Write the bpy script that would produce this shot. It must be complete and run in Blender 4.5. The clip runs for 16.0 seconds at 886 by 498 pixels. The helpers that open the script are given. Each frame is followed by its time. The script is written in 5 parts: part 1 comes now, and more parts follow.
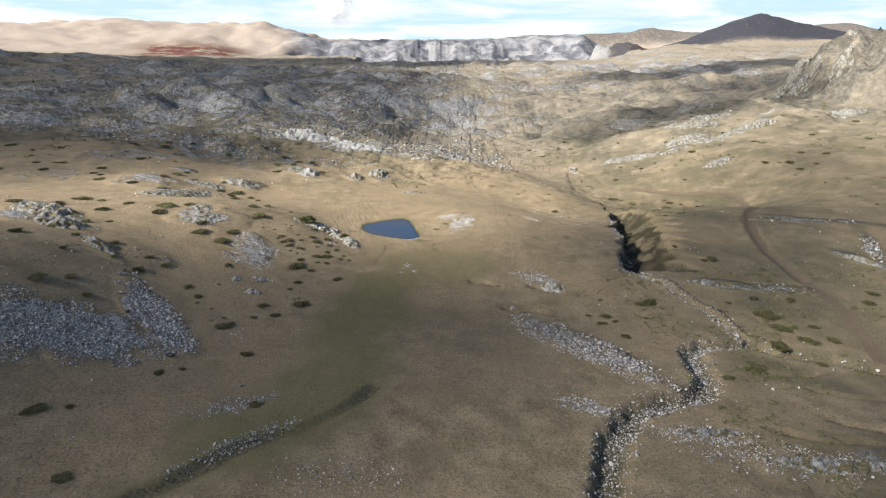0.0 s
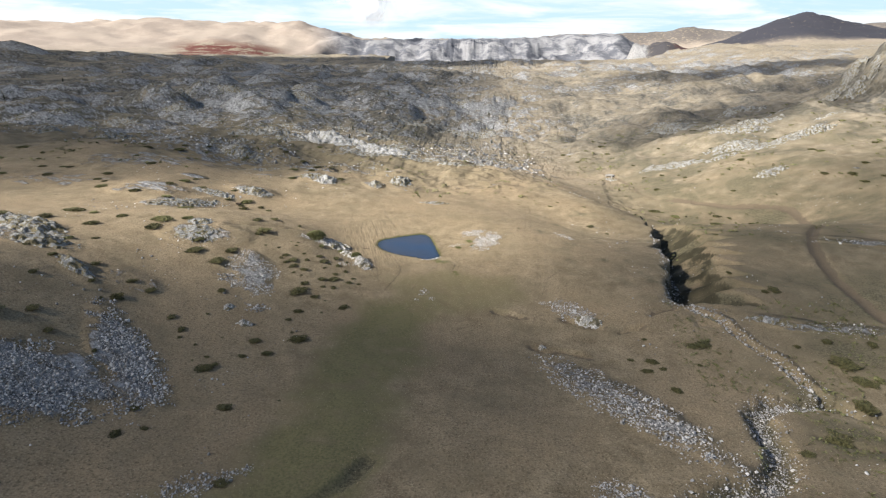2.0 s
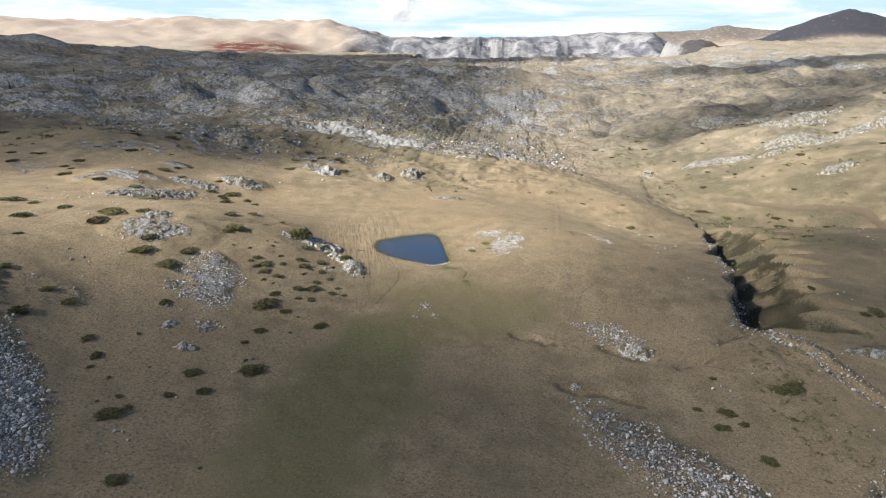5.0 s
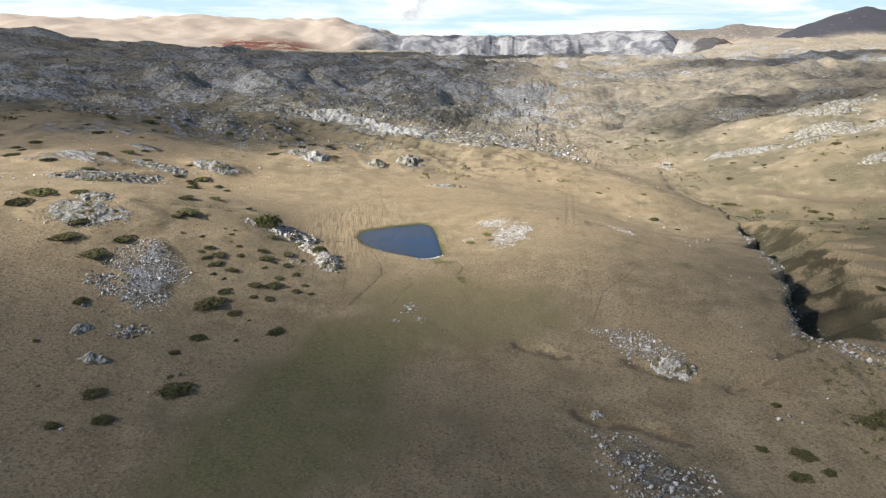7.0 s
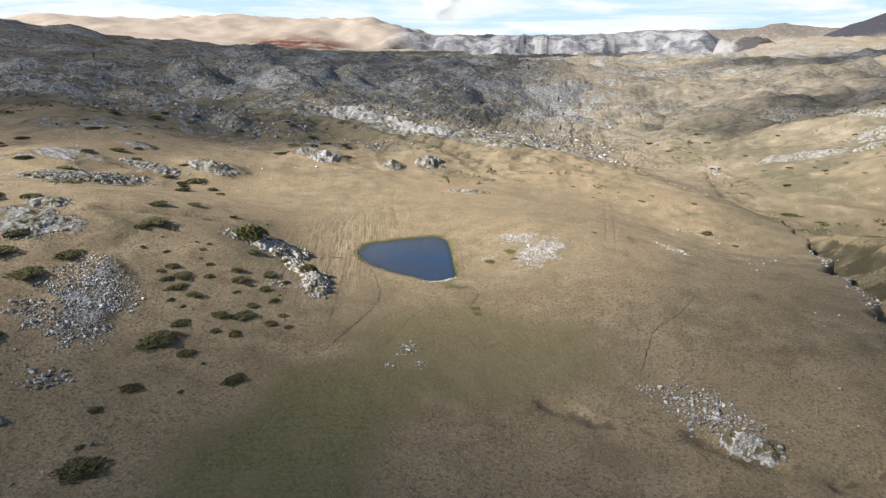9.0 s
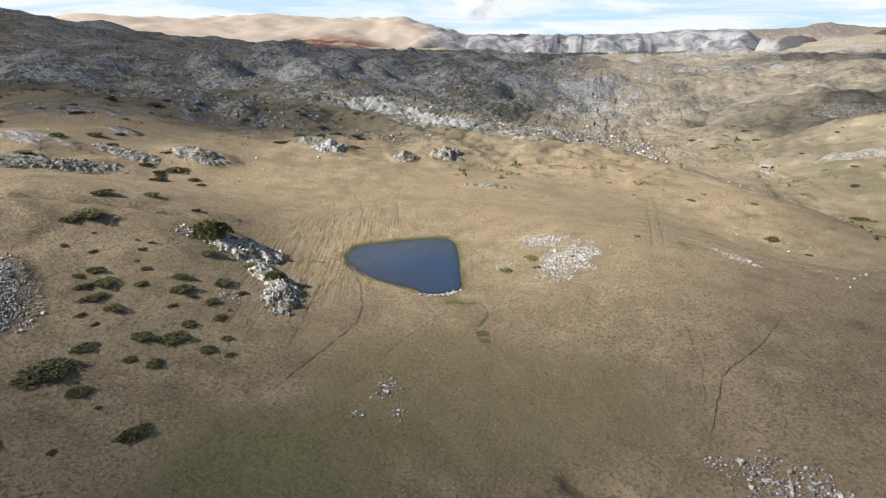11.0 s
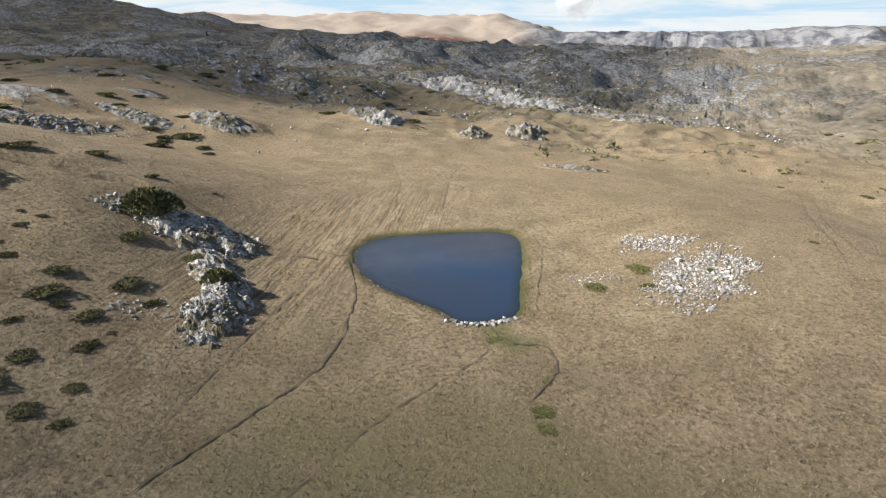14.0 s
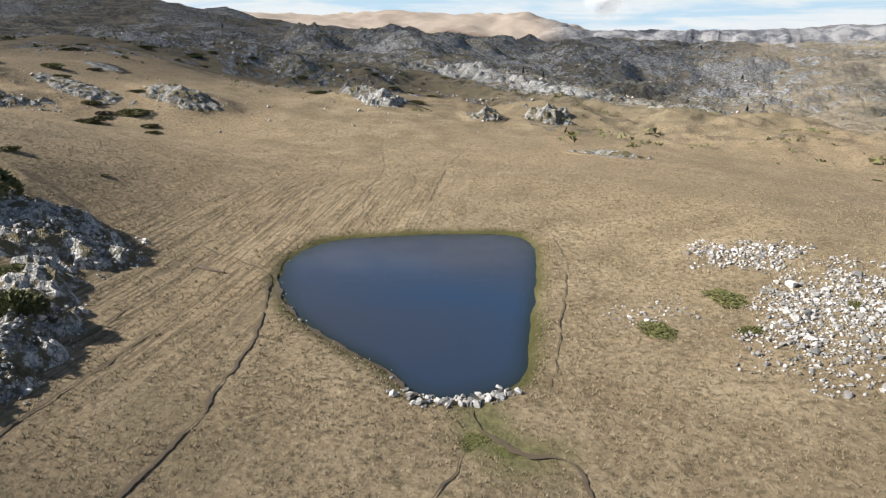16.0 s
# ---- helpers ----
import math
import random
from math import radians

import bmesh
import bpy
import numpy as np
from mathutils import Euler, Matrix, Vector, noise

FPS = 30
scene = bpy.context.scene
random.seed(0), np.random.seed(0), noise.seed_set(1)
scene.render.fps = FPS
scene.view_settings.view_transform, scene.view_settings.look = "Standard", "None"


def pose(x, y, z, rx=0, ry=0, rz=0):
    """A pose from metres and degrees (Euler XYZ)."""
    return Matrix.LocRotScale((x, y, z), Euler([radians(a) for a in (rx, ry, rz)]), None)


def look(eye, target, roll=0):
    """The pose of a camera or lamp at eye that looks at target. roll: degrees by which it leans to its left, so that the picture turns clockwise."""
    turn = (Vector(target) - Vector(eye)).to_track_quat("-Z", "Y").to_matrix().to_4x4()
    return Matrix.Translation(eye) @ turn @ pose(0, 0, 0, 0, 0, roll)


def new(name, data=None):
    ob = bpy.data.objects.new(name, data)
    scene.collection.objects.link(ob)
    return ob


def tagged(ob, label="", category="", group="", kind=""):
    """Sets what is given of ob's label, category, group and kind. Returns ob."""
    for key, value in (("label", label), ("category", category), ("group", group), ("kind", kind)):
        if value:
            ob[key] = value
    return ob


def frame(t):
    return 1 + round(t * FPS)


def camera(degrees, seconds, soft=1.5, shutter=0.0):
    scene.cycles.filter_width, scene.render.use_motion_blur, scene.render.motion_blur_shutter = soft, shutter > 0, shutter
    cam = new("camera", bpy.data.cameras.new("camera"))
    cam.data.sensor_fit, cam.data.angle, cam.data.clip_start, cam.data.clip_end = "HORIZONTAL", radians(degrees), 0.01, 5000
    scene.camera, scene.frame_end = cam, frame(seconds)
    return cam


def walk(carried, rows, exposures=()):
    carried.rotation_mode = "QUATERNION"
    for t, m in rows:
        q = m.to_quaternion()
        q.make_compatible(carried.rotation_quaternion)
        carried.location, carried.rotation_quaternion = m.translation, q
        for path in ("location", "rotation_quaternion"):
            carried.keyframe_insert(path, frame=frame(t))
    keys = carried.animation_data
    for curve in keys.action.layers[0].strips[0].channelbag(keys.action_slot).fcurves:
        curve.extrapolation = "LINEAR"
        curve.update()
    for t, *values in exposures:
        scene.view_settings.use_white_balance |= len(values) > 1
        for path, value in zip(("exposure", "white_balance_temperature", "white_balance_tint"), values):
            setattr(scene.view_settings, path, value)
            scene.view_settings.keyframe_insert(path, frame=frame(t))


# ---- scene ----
cam = camera(71.4, 16.0, 1.25)
ROWS = [
    (0.0, 0.0, 0.0, 0.0, 0.0, -19.25),
    (0.5, 0.66, 4.9, -0.02, 0.34, -19.27),
    (1.0, 1.19, 9.51, -0.1, 1.31, -19.3),
    (1.5, 1.73, 14.39, -0.25, 2.37, -19.32),
    (2.0, 2.16, 19.02, -0.47, 3.03, -19.32),
    (2.5, 2.57, 23.84, -0.93, 3.69, -19.33),
    (3.0, 2.9, 28.42, -1.8, 4.25, -19.31),
    (3.5, 3.25, 33.23, -3.59, 4.82, -19.3),
    (4.0, 3.54, 37.9, -5.54, 5.28, -19.3),
    (6.5, 5.06, 61.9, -15.93, 5.89, -19.29),
    (7.0, 5.3, 66.82, -18.1, 6.46, -19.29),
    (7.5, 5.51, 71.5, -20.1, 6.73, -19.31),
    (8.0, 5.68, 76.4, -21.04, 7.57, -19.34),
    (8.5, 5.75, 81.08, -21.01, 8.77, -19.31),
    (11.0, 5.91, 104.99, -27.39, 12.4, -19.22),
    (11.5, 5.67, 109.64, -29.49, 14.38, -19.24),
    (12.0, 5.31, 114.48, -31.05, 15.04, -19.28),
    (12.5, 4.82, 119.02, -32.69, 17.08, -19.27),
    (13.0, 4.19, 123.77, -34.48, 18.89, -19.28),
    (13.5, 3.46, 128.4, -35.97, 19.05, -19.31),
    (14.0, 2.65, 133.21, -37.36, 20.86, -19.28),
    (14.5, 1.78, 137.77, -38.3, 21.4, -19.31),
    (15.0, 0.89, 142.31, -39.61, 22.55, -19.26),
    (15.5, -0.13, 147.07, -41.16, 22.95, -19.28),
    (16.0, -1.12, 151.68, -43.16, 23.16, -19.29),
]
EYE = 56.0
walk(cam, [(t, pose(x, y, z + EYE, 90 + pitch, 0, yaw)) for t, x, y, z, yaw, pitch in ROWS], exposures=[(0.0, 1.2), (8.0, 1.16), (11.0, 1.07), (16.0, 0.92)])

# ---- light ----
SUN_EL, SUN_AZ = 35.0, 240.0   # degrees; azimuth clockwise from +y, the side the sun stands on
world = bpy.data.worlds.new("world")
scene.world = world
world.use_nodes = True
wn = world.node_tree
sky = wn.nodes.new("ShaderNodeTexSky")
sky.sky_type, sky.sun_disc = "NISHITA", False
sky.sun_elevation, sky.sun_rotation = radians(SUN_EL), radians(SUN_AZ)
sky.altitude, sky.air_density, sky.dust_density = 1500, 1.0, 1.5
sky.ozone_density = 1.0
wn.nodes["Background"].inputs["Strength"].default_value = 0.058
wn.links.new(sky.outputs[0], wn.nodes["Background"].inputs["Color"])
sun_data = bpy.data.lights.new("sun", "SUN")
sun_data.energy, sun_data.angle, sun_data.color = 5.0, radians(2.0), (1.0, 0.972, 0.935)
sun = new("sun", sun_data)
to_sun = Vector((math.sin(radians(SUN_AZ)) * math.cos(radians(SUN_EL)), math.cos(radians(SUN_AZ)) * math.cos(radians(SUN_EL)), math.sin(radians(SUN_EL))))
sun.matrix_world = look(tuple(to_sun * 300), (0, 0, 0))


# ---- node shorthand ----
class Nodes:
    """A small writer of node materials."""

    def __init__(self, name):
        self.mat = bpy.data.materials.new(name)
        self.mat.use_nodes = True
        self.t = self.mat.node_tree
        self.bsdf = self.t.nodes["Principled BSDF"]
        self.out = self.t.nodes["Material Output"]

    def link(self, a, b):
        self.t.links.new(a, b)

    def put(self, socket, value):
        if isinstance(value, bpy.types.NodeSocket):
            self.link(value, socket)
        elif isinstance(value, tuple) and len(value) == 3 and socket.type == "RGBA":
            socket.default_value = (*value, 1)
        else:
            socket.default_value = value

    def set(self, **kw):
        for key, value in kw.items():
            self.put(self.bsdf.inputs[key.replace("_", " ")], value)

    def coords(self):
        return self.t.nodes.new("ShaderNodeTexCoord").outputs["Object"]

    def scaled(self, vec, scale, rot=(0, 0, 0)):
        for key, value in (("Rotation", rot), ("Scale", scale)):
            n = self.t.nodes.new("ShaderNodeMapping")
            n.inputs[key].default_value = value
            self.link(vec, n.inputs["Vector"])
            vec = n.outputs[0]
        return vec

    def noise(self, vec, scale, detail=4.0, rough=0.55, warp=0.0):
        n = self.t.nodes.new("ShaderNodeTexNoise")
        self.put(n.inputs["Scale"], scale), self.put(n.inputs["Detail"], detail), self.put(n.inputs["Roughness"], rough)
        self.put(n.inputs["Distortion"], warp)
        self.link(vec, n.inputs["Vector"])
        return n.outputs["Fac"]

    def voronoi(self, vec, scale, feature="F1", out="Distance"):
        n = self.t.nodes.new("ShaderNodeTexVoronoi")
        n.feature = feature
        n.inputs["Scale"].default_value = scale
        self.link(vec, n.inputs["Vector"])
        return n.outputs[out]

    def step(self, value, lo, hi):
        n = self.t.nodes.new("ShaderNodeMapRange")
        n.interpolation_type = "SMOOTHSTEP"
        self.put(n.inputs["Value"], value), self.put(n.inputs["From Min"], lo), self.put(n.inputs["From Max"], hi)
        return n.outputs[0]

    def math(self, op, a, b=0.0):
        n = self.t.nodes.new("ShaderNodeMath")
        n.operation = op
        self.put(n.inputs[0], a), self.put(n.inputs[1], b)
        return n.outputs[0]

    def mix(self, fac, a, b):
        n = self.t.nodes.new("ShaderNodeMix")
        n.data_type = "RGBA"
        self.put(n.inputs[0], fac), self.put(n.inputs[6], a), self.put(n.inputs[7], b)
        return n.outputs[2]

    def bump(self, height, strength, distance):
        n = self.t.nodes.new("ShaderNodeBump")
        n.inputs["Strength"].default_value, n.inputs["Distance"].default_value = strength, distance
        self.link(height, n.inputs["Height"])
        self.link(n.outputs[0], self.bsdf.inputs["Normal"])

    def masks(self, name):
        n = self.t.nodes.new("ShaderNodeAttribute")
        n.attribute_name = name
        s = self.t.nodes.new("ShaderNodeSeparateColor")
        self.link(n.outputs["Color"], s.inputs[0])
        return s.outputs[0], s.outputs[1], s.outputs[2], n.outputs["Alpha"]

    def island(self):
        return self.t.nodes.new("ShaderNodeNewGeometry").outputs["Random Per Island"]

    def object_random(self):
        return self.t.nodes.new("ShaderNodeObjectInfo").outputs["Random"]


# ---- materials ----
def ground_material():
    m = Nodes("mountain_ground")
    p = m.coords()
    green, bare, rock, wet = m.masks("mask_near")
    far = m.t.nodes.new("ShaderNodeVectorMath")
    far.operation = "LENGTH"
    m.link(p, far.inputs[0])
    rut, wood, red, heath = m.masks("mask_far")
    big, mid, fine = m.noise(p, 0.03, 4), m.noise(p, 0.22, 5, 0.6), m.noise(p, 2.6, 6, 0.65)
    tuft = m.voronoi(p, 2.2)
    straw = m.mix(m.step(mid, 0.3, 0.7), (0.168, 0.125, 0.074), (0.305, 0.237, 0.148))
    straw = m.mix(m.step(big, 0.35, 0.7), straw, (0.274, 0.202, 0.122))
    straw = m.mix(m.math("MULTIPLY", m.step(fine, 0.46, 0.66), 0.8), straw, (0.10, 0.078, 0.046))
    straw = m.mix(m.math("MULTIPLY", m.step(m.noise(p, 1.4, 7, 0.75), 0.53, 0.68), 0.25), straw, (0.14, 0.11, 0.066))
    straw = m.mix(m.math("MULTIPLY", m.step(tuft, 0.35, 0.05), 0.5), straw, (0.385, 0.315, 0.20))
    speck = m.noise(p, 4.2, 3, 0.6)
    straw = m.mix(m.math("MULTIPLY", m.step(speck, 0.50, 0.68), 0.26), straw, (0.078, 0.062, 0.036))
    straw = m.mix(m.math("MULTIPLY", m.step(speck, 0.47, 0.32), 0.40), straw, (0.41, 0.335, 0.212))
    straw = m.mix(m.math("MULTIPLY", rut, 0.2), straw, (0.35, 0.27, 0.165))
    stripes = m.noise(m.scaled(p, (2.4, 0.10, 1.0), (0, 0, radians(-15))), 1.6, 5, 0.6, 0.8)
    straw = m.mix(m.math("MULTIPLY", m.math("MULTIPLY", rut, m.step(stripes, 0.48, 0.60)), 0.8), straw, (0.10, 0.078, 0.048))
    # straw greys with distance from the start: haze painted into the grass colour
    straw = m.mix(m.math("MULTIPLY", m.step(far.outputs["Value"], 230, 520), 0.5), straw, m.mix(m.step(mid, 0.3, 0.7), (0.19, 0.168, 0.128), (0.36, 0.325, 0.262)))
    turf = m.mix(m.step(fine, 0.35, 0.65), (0.094, 0.090, 0.039), (0.188, 0.165, 0.076))
    straw = m.mix(m.math("MULTIPLY", m.step(m.noise(p, 0.075, 5, 0.6), 0.48, 0.72), 0.55), straw, (0.155, 0.125, 0.075))
    col = m.mix(m.math("MULTIPLY", green, m.step(mid, 0.15, 0.55)), straw, turf)
    dark = m.mix(m.step(fine, 0.35, 0.65), (0.056, 0.05, 0.031), (0.165, 0.142, 0.085))
    # past 300 m the heath goes grey, aerial haze kept in the colour
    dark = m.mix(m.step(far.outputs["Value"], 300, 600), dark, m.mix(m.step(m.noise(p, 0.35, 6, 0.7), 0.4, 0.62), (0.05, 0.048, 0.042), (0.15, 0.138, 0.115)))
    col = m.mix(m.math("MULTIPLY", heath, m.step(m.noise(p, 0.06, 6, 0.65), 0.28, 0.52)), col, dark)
    earth = m.mix(fine, (0.075, 0.056, 0.036), (0.19, 0.148, 0.098))
    col = m.mix(m.step(m.math("ADD", bare, m.math("MULTIPLY", m.math("SUBTRACT", fine, 0.5), 0.7)), 0.3, 0.6), col, earth)
    # limestone breaking through the turf in torn, bedded streaks
    grain = m.noise(m.scaled(p, (1.0, 1.6, 1.0), (0, 0, radians(25))), 0.16, 9, 0.72, 0.6)
    shown = m.step(m.math("ADD", grain, m.math("MULTIPLY", rock, 0.42)), 0.70, 0.80)
    stone = m.mix(m.step(m.noise(m.scaled(p, (1, 1.7, 1), (0, 0, radians(25))), 0.5, 9, 0.75), 0.38, 0.62), (0.100, 0.100, 0.100), (0.39, 0.388, 0.38))
    col = m.mix(m.math("MULTIPLY", m.math("MULTIPLY", shown, 0.85), m.step(rock, 0.02, 0.2)), col, stone)
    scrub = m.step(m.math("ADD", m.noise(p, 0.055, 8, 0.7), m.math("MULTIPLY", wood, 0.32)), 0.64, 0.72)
    # distant woods shift from brown to slate blue, tinted for haze
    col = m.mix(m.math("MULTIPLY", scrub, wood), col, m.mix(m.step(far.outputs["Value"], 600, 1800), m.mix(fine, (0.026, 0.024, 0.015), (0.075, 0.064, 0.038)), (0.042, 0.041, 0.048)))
    col = m.mix(m.math("MULTIPLY", red, m.step(m.noise(p, 0.012, 6, 0.7), 0.40, 0.52)), col, (0.115, 0.038, 0.028))
    col = m.mix(wet, col, (0.075, 0.07, 0.025))
    # far slopes fade to pale tan past 2500 m, painted aerial haze
    hazed_tan = m.mix(m.step(m.noise(p, 0.006, 7, 0.7), 0.4, 0.6), (0.41, 0.335, 0.27), (0.31, 0.25, 0.205))
    col = m.mix(m.math("MULTIPLY", m.step(far.outputs["Value"], 2500, 3100), m.math("SUBTRACT", 0.75, m.math("MULTIPLY", m.math("MAXIMUM", red, wood), 0.75))), col, hazed_tan)
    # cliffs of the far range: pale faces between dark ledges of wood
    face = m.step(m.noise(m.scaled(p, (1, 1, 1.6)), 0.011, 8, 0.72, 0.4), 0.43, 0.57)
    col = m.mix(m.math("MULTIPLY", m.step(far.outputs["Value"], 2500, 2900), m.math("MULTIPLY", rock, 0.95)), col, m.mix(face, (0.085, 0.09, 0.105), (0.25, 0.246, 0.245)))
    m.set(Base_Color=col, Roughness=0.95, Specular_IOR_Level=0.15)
    relief = m.math("ADD", m.math("MULTIPLY", fine, 0.35), m.math("MULTIPLY", grain, m.math("MULTIPLY", shown, 2.0)))
    relief = m.math("ADD", relief, m.math("MULTIPLY", mid, 0.8))
    relief = m.math("ADD", relief, m.math("MULTIPLY", m.math("MULTIPLY", m.noise(p, 0.09, 8, 0.68), 9.0), rock))
    m.bump(relief, 0.8, 0.4)
    return m.mat


def limestone(name, light, dark, moss=0.0):
    m = Nodes(name)
    p = m.coords()
    a, b = m.noise(p, 1.3, 9, 0.75, 0.6), m.noise(p, 7.0, 6, 0.7)
    crack = m.voronoi(m.scaled(p, (1.0, 1.5, 0.8), (0.3, 0.2, 0.6)), 2.6, "DISTANCE_TO_EDGE")
    col = m.mix(m.step(a, 0.40, 0.58), dark, light)
    col = m.mix(m.math("MULTIPLY", m.step(b, 0.50, 0.68), 0.6), col, dark)
    col = m.mix(m.step(crack, 0.05, 0.0), col, (0.10, 0.095, 0.08))
    col = m.mix(m.math("MULTIPLY", m.object_random(), 0.3), col, (0.36, 0.345, 0.31))
    turf = m.mix(b, (0.07, 0.062, 0.03), (0.22, 0.175, 0.10))
    col = m.mix(m.math("MULTIPLY", m.step(m.noise(p, 0.8, 7, 0.7, 0.4), 0.49, 0.54), moss), col, turf)
    m.set(Base_Color=col, Roughness=0.9, Specular_IOR_Level=0.2)
    m.bump(m.math("ADD", m.math("MULTIPLY", a, 1.4), m.math("ADD", m.math("MULTIPLY", b, 0.4), m.math("MULTIPLY", m.step(crack, 0.0, 0.12), 0.5))), 0.7, 0.2)
    return m.mat


def stone_material():
    m = Nodes("loose_limestone")
    p = m.coords()
    r = m.math("FRACT", m.math("ADD", m.island(), m.object_random()))
    b = m.noise(p, 4.0, 6, 0.7)
    col = m.mix(m.step(r, 0.1, 1.0), (0.20, 0.188, 0.172), (0.62, 0.585, 0.54))
    col = m.mix(m.math("MULTIPLY", m.step(b, 0.45, 0.65), 0.55), col, (0.14, 0.14, 0.13))
    m.set(Base_Color=col, Roughness=0.88, Specular_IOR_Level=0.2)
    m.bump(b, 0.6, 0.05)
    return m.mat


def leaf_material(name, a, b):
    m = Nodes(name)
    r, p = m.island(), m.coords()
    col = m.mix(r, a, b)
    col = m.mix(m.math("MULTIPLY", m.step(m.noise(p, 1.6, 3), 0.5, 0.7), 0.5), col, (0.085, 0.065, 0.03))
    m.set(Base_Color=col, Roughness=0.75, Specular_IOR_Level=0.25)
    return m.mat


def straw_material():
    m = Nodes("dry_grass_blades")
    r, p = m.island(), m.coords()
    col = m.mix(m.step(r, 0.1, 0.9), (0.19, 0.146, 0.086), (0.385, 0.315, 0.198))
    col = m.mix(m.math("MULTIPLY", m.step(m.noise(p, 0.15, 4), 0.4, 0.65), 0.6), col, (0.31, 0.235, 0.148))
    m.set(Base_Color=col, Roughness=0.8, Specular_IOR_Level=0.2)
    return m.mat


def water_material():
    m = Nodes("pond_water")
    p = m.coords()
    shallow = m.t.nodes.new("ShaderNodeAttribute")
    shallow.attribute_name = "shallow"
    # murky water with the sky's reflected blue mixed into its base colour
    murk_and_sky = m.mix(m.step(m.noise(p, 0.07, 2, 0.5, 0.3), 0.3, 0.7), (0.021, 0.043, 0.082), (0.036, 0.043, 0.060))
    murk_and_sky = m.mix(m.math("MULTIPLY", shallow.outputs["Fac"], 0.8), murk_and_sky, (0.018, 0.024, 0.016))
    m.set(Base_Color=murk_and_sky, Roughness=0.08, IOR=1.333, Specular_IOR_Level=0.65)
    m.bump(m.noise(m.scaled(p, (1, 1.8, 1)), 3.0, 3), 0.05, 0.02)
    return m.mat


def cloud_material(name, lo, hi, torn, outer=1.0):
    """White water droplets; thins out from the middle of the cloud to its torn rim."""
    m = Nodes(name)
    p = m.coords()
    n = m.t.nodes.new("ShaderNodeVectorMath")
    n.operation = "LENGTH"
    m.link(m.scaled(p, (1, 1, 0)), n.inputs[0])
    rim = m.math("ADD", n.outputs["Value"], m.math("MULTIPLY", m.math("SUBTRACT", m.noise(p, 2.2, 6, 0.6), 0.5), torn))
    m.set(Base_Color=(0.9, 0.9, 0.9), Roughness=1.0, Specular_IOR_Level=0.0, Alpha=m.math("MULTIPLY", m.step(rim, outer, lo), hi))
    return m.mat


def plain(name, color, rough=0.8, grain=0.25, scale=3.0):
    m = Nodes(name)
    p = m.coords()
    n = m.noise(p, scale, 6, 0.65)
    m.set(Base_Color=m.mix(m.math("MULTIPLY", n, grain * 2), color, tuple(c * 0.45 for c in color)), Roughness=rough)
    m.bump(n, 0.4, 0.03)
    return m.mat


def sky_material():
    """Pale blue far sky with white streaks of cloud; it glows as the sky does."""
    m = Nodes("far_sky")
    p = m.coords()
    streak = m.noise(m.scaled(p, (0.0011, 0.0011, 0.009)), 1.0, 7, 0.6, 0.5)
    col = m.mix(m.step(streak, 0.36, 0.60), (0.58, 0.79, 0.96), (0.90, 0.95, 0.98))
    m.set(Base_Color=(0, 0, 0), Roughness=1.0, Specular_IOR_Level=0.0, Emission_Color=col, Emission_Strength=0.50)
    return m.mat


M_SKY = sky_material()
M_GROUND = ground_material()
M_ROCK = limestone("weathered_limestone", (0.72, 0.68, 0.62), (0.22, 0.208, 0.185), 0.95)
M_ROCK_FAR = limestone("lichened_limestone", (0.40, 0.39, 0.365), (0.13, 0.126, 0.115), 1.0)
M_ROCK_PALE = limestone("bare_pale_limestone", (0.52, 0.515, 0.50), (0.23, 0.226, 0.22), 0.5)
M_STONE = stone_material()
M_JUNIPER = leaf_material("juniper_needles", (0.040, 0.042, 0.018), (0.125, 0.112, 0.045))
M_OLIVE = leaf_material("olive_juniper_needles", (0.075, 0.08, 0.03), (0.20, 0.19, 0.08))
M_CUSHION = leaf_material("green_cushion_leaves", (0.085, 0.09, 0.03), (0.16, 0.155, 0.055))
M_STEM = plain("juniper_wood", (0.12, 0.085, 0.055))
M_STRAW = straw_material()
M_WATER = water_material()
# next three: opacity of the unseen shade clouds, sets how much sun they block
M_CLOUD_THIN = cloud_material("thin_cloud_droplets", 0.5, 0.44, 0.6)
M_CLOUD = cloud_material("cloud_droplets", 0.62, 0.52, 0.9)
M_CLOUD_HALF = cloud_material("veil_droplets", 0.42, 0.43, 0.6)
M_CLOUD_BRIGHT = cloud_material("white_cloud_droplets", -0.1, 0.7, 0.5, 0.72)
M_SPRUCE = leaf_material("spruce_needles", (0.012, 0.018, 0.010), (0.03, 0.038, 0.018))
M_EARTH = plain("trodden_earth", (0.135, 0.10, 0.062), 0.95, 0.4, 1.5)
M_CONCRETE = plain("culvert_concrete", (0.27, 0.255, 0.23))


# ---- noise on arrays ----
_perm = np.random.RandomState(7).permutation(1024)
_ang = np.random.RandomState(8).rand(1024) * 2 * np.pi
_gx, _gy = np.cos(_ang).astype(np.float32), np.sin(_ang).astype(np.float32)


def gradient_noise(x, y):
    """Smooth noise of about -0.7 to 0.7 with a cell of 1."""
    x, y = np.asarray(x), np.asarray(y)
    xi, yi = np.floor(x).astype(np.int32), np.floor(y).astype(np.int32)
    fx, fy = (x - xi).astype(np.float32), (y - yi).astype(np.float32)
    u, v = fx * fx * fx * (fx * (fx * 6 - 15) + 10), fy * fy * fy * (fy * (fy * 6 - 15) + 10)

    def corner(i, j):
        k = _perm[(_perm[(xi + i) & 1023] + yi + j) & 1023]
        return _gx[k] * (fx - i) + _gy[k] * (fy - j)

    return (corner(0, 0) * (1 - u) + corner(1, 0) * u) * (1 - v) + (corner(0, 1) * (1 - u) + corner(1, 1) * u) * v


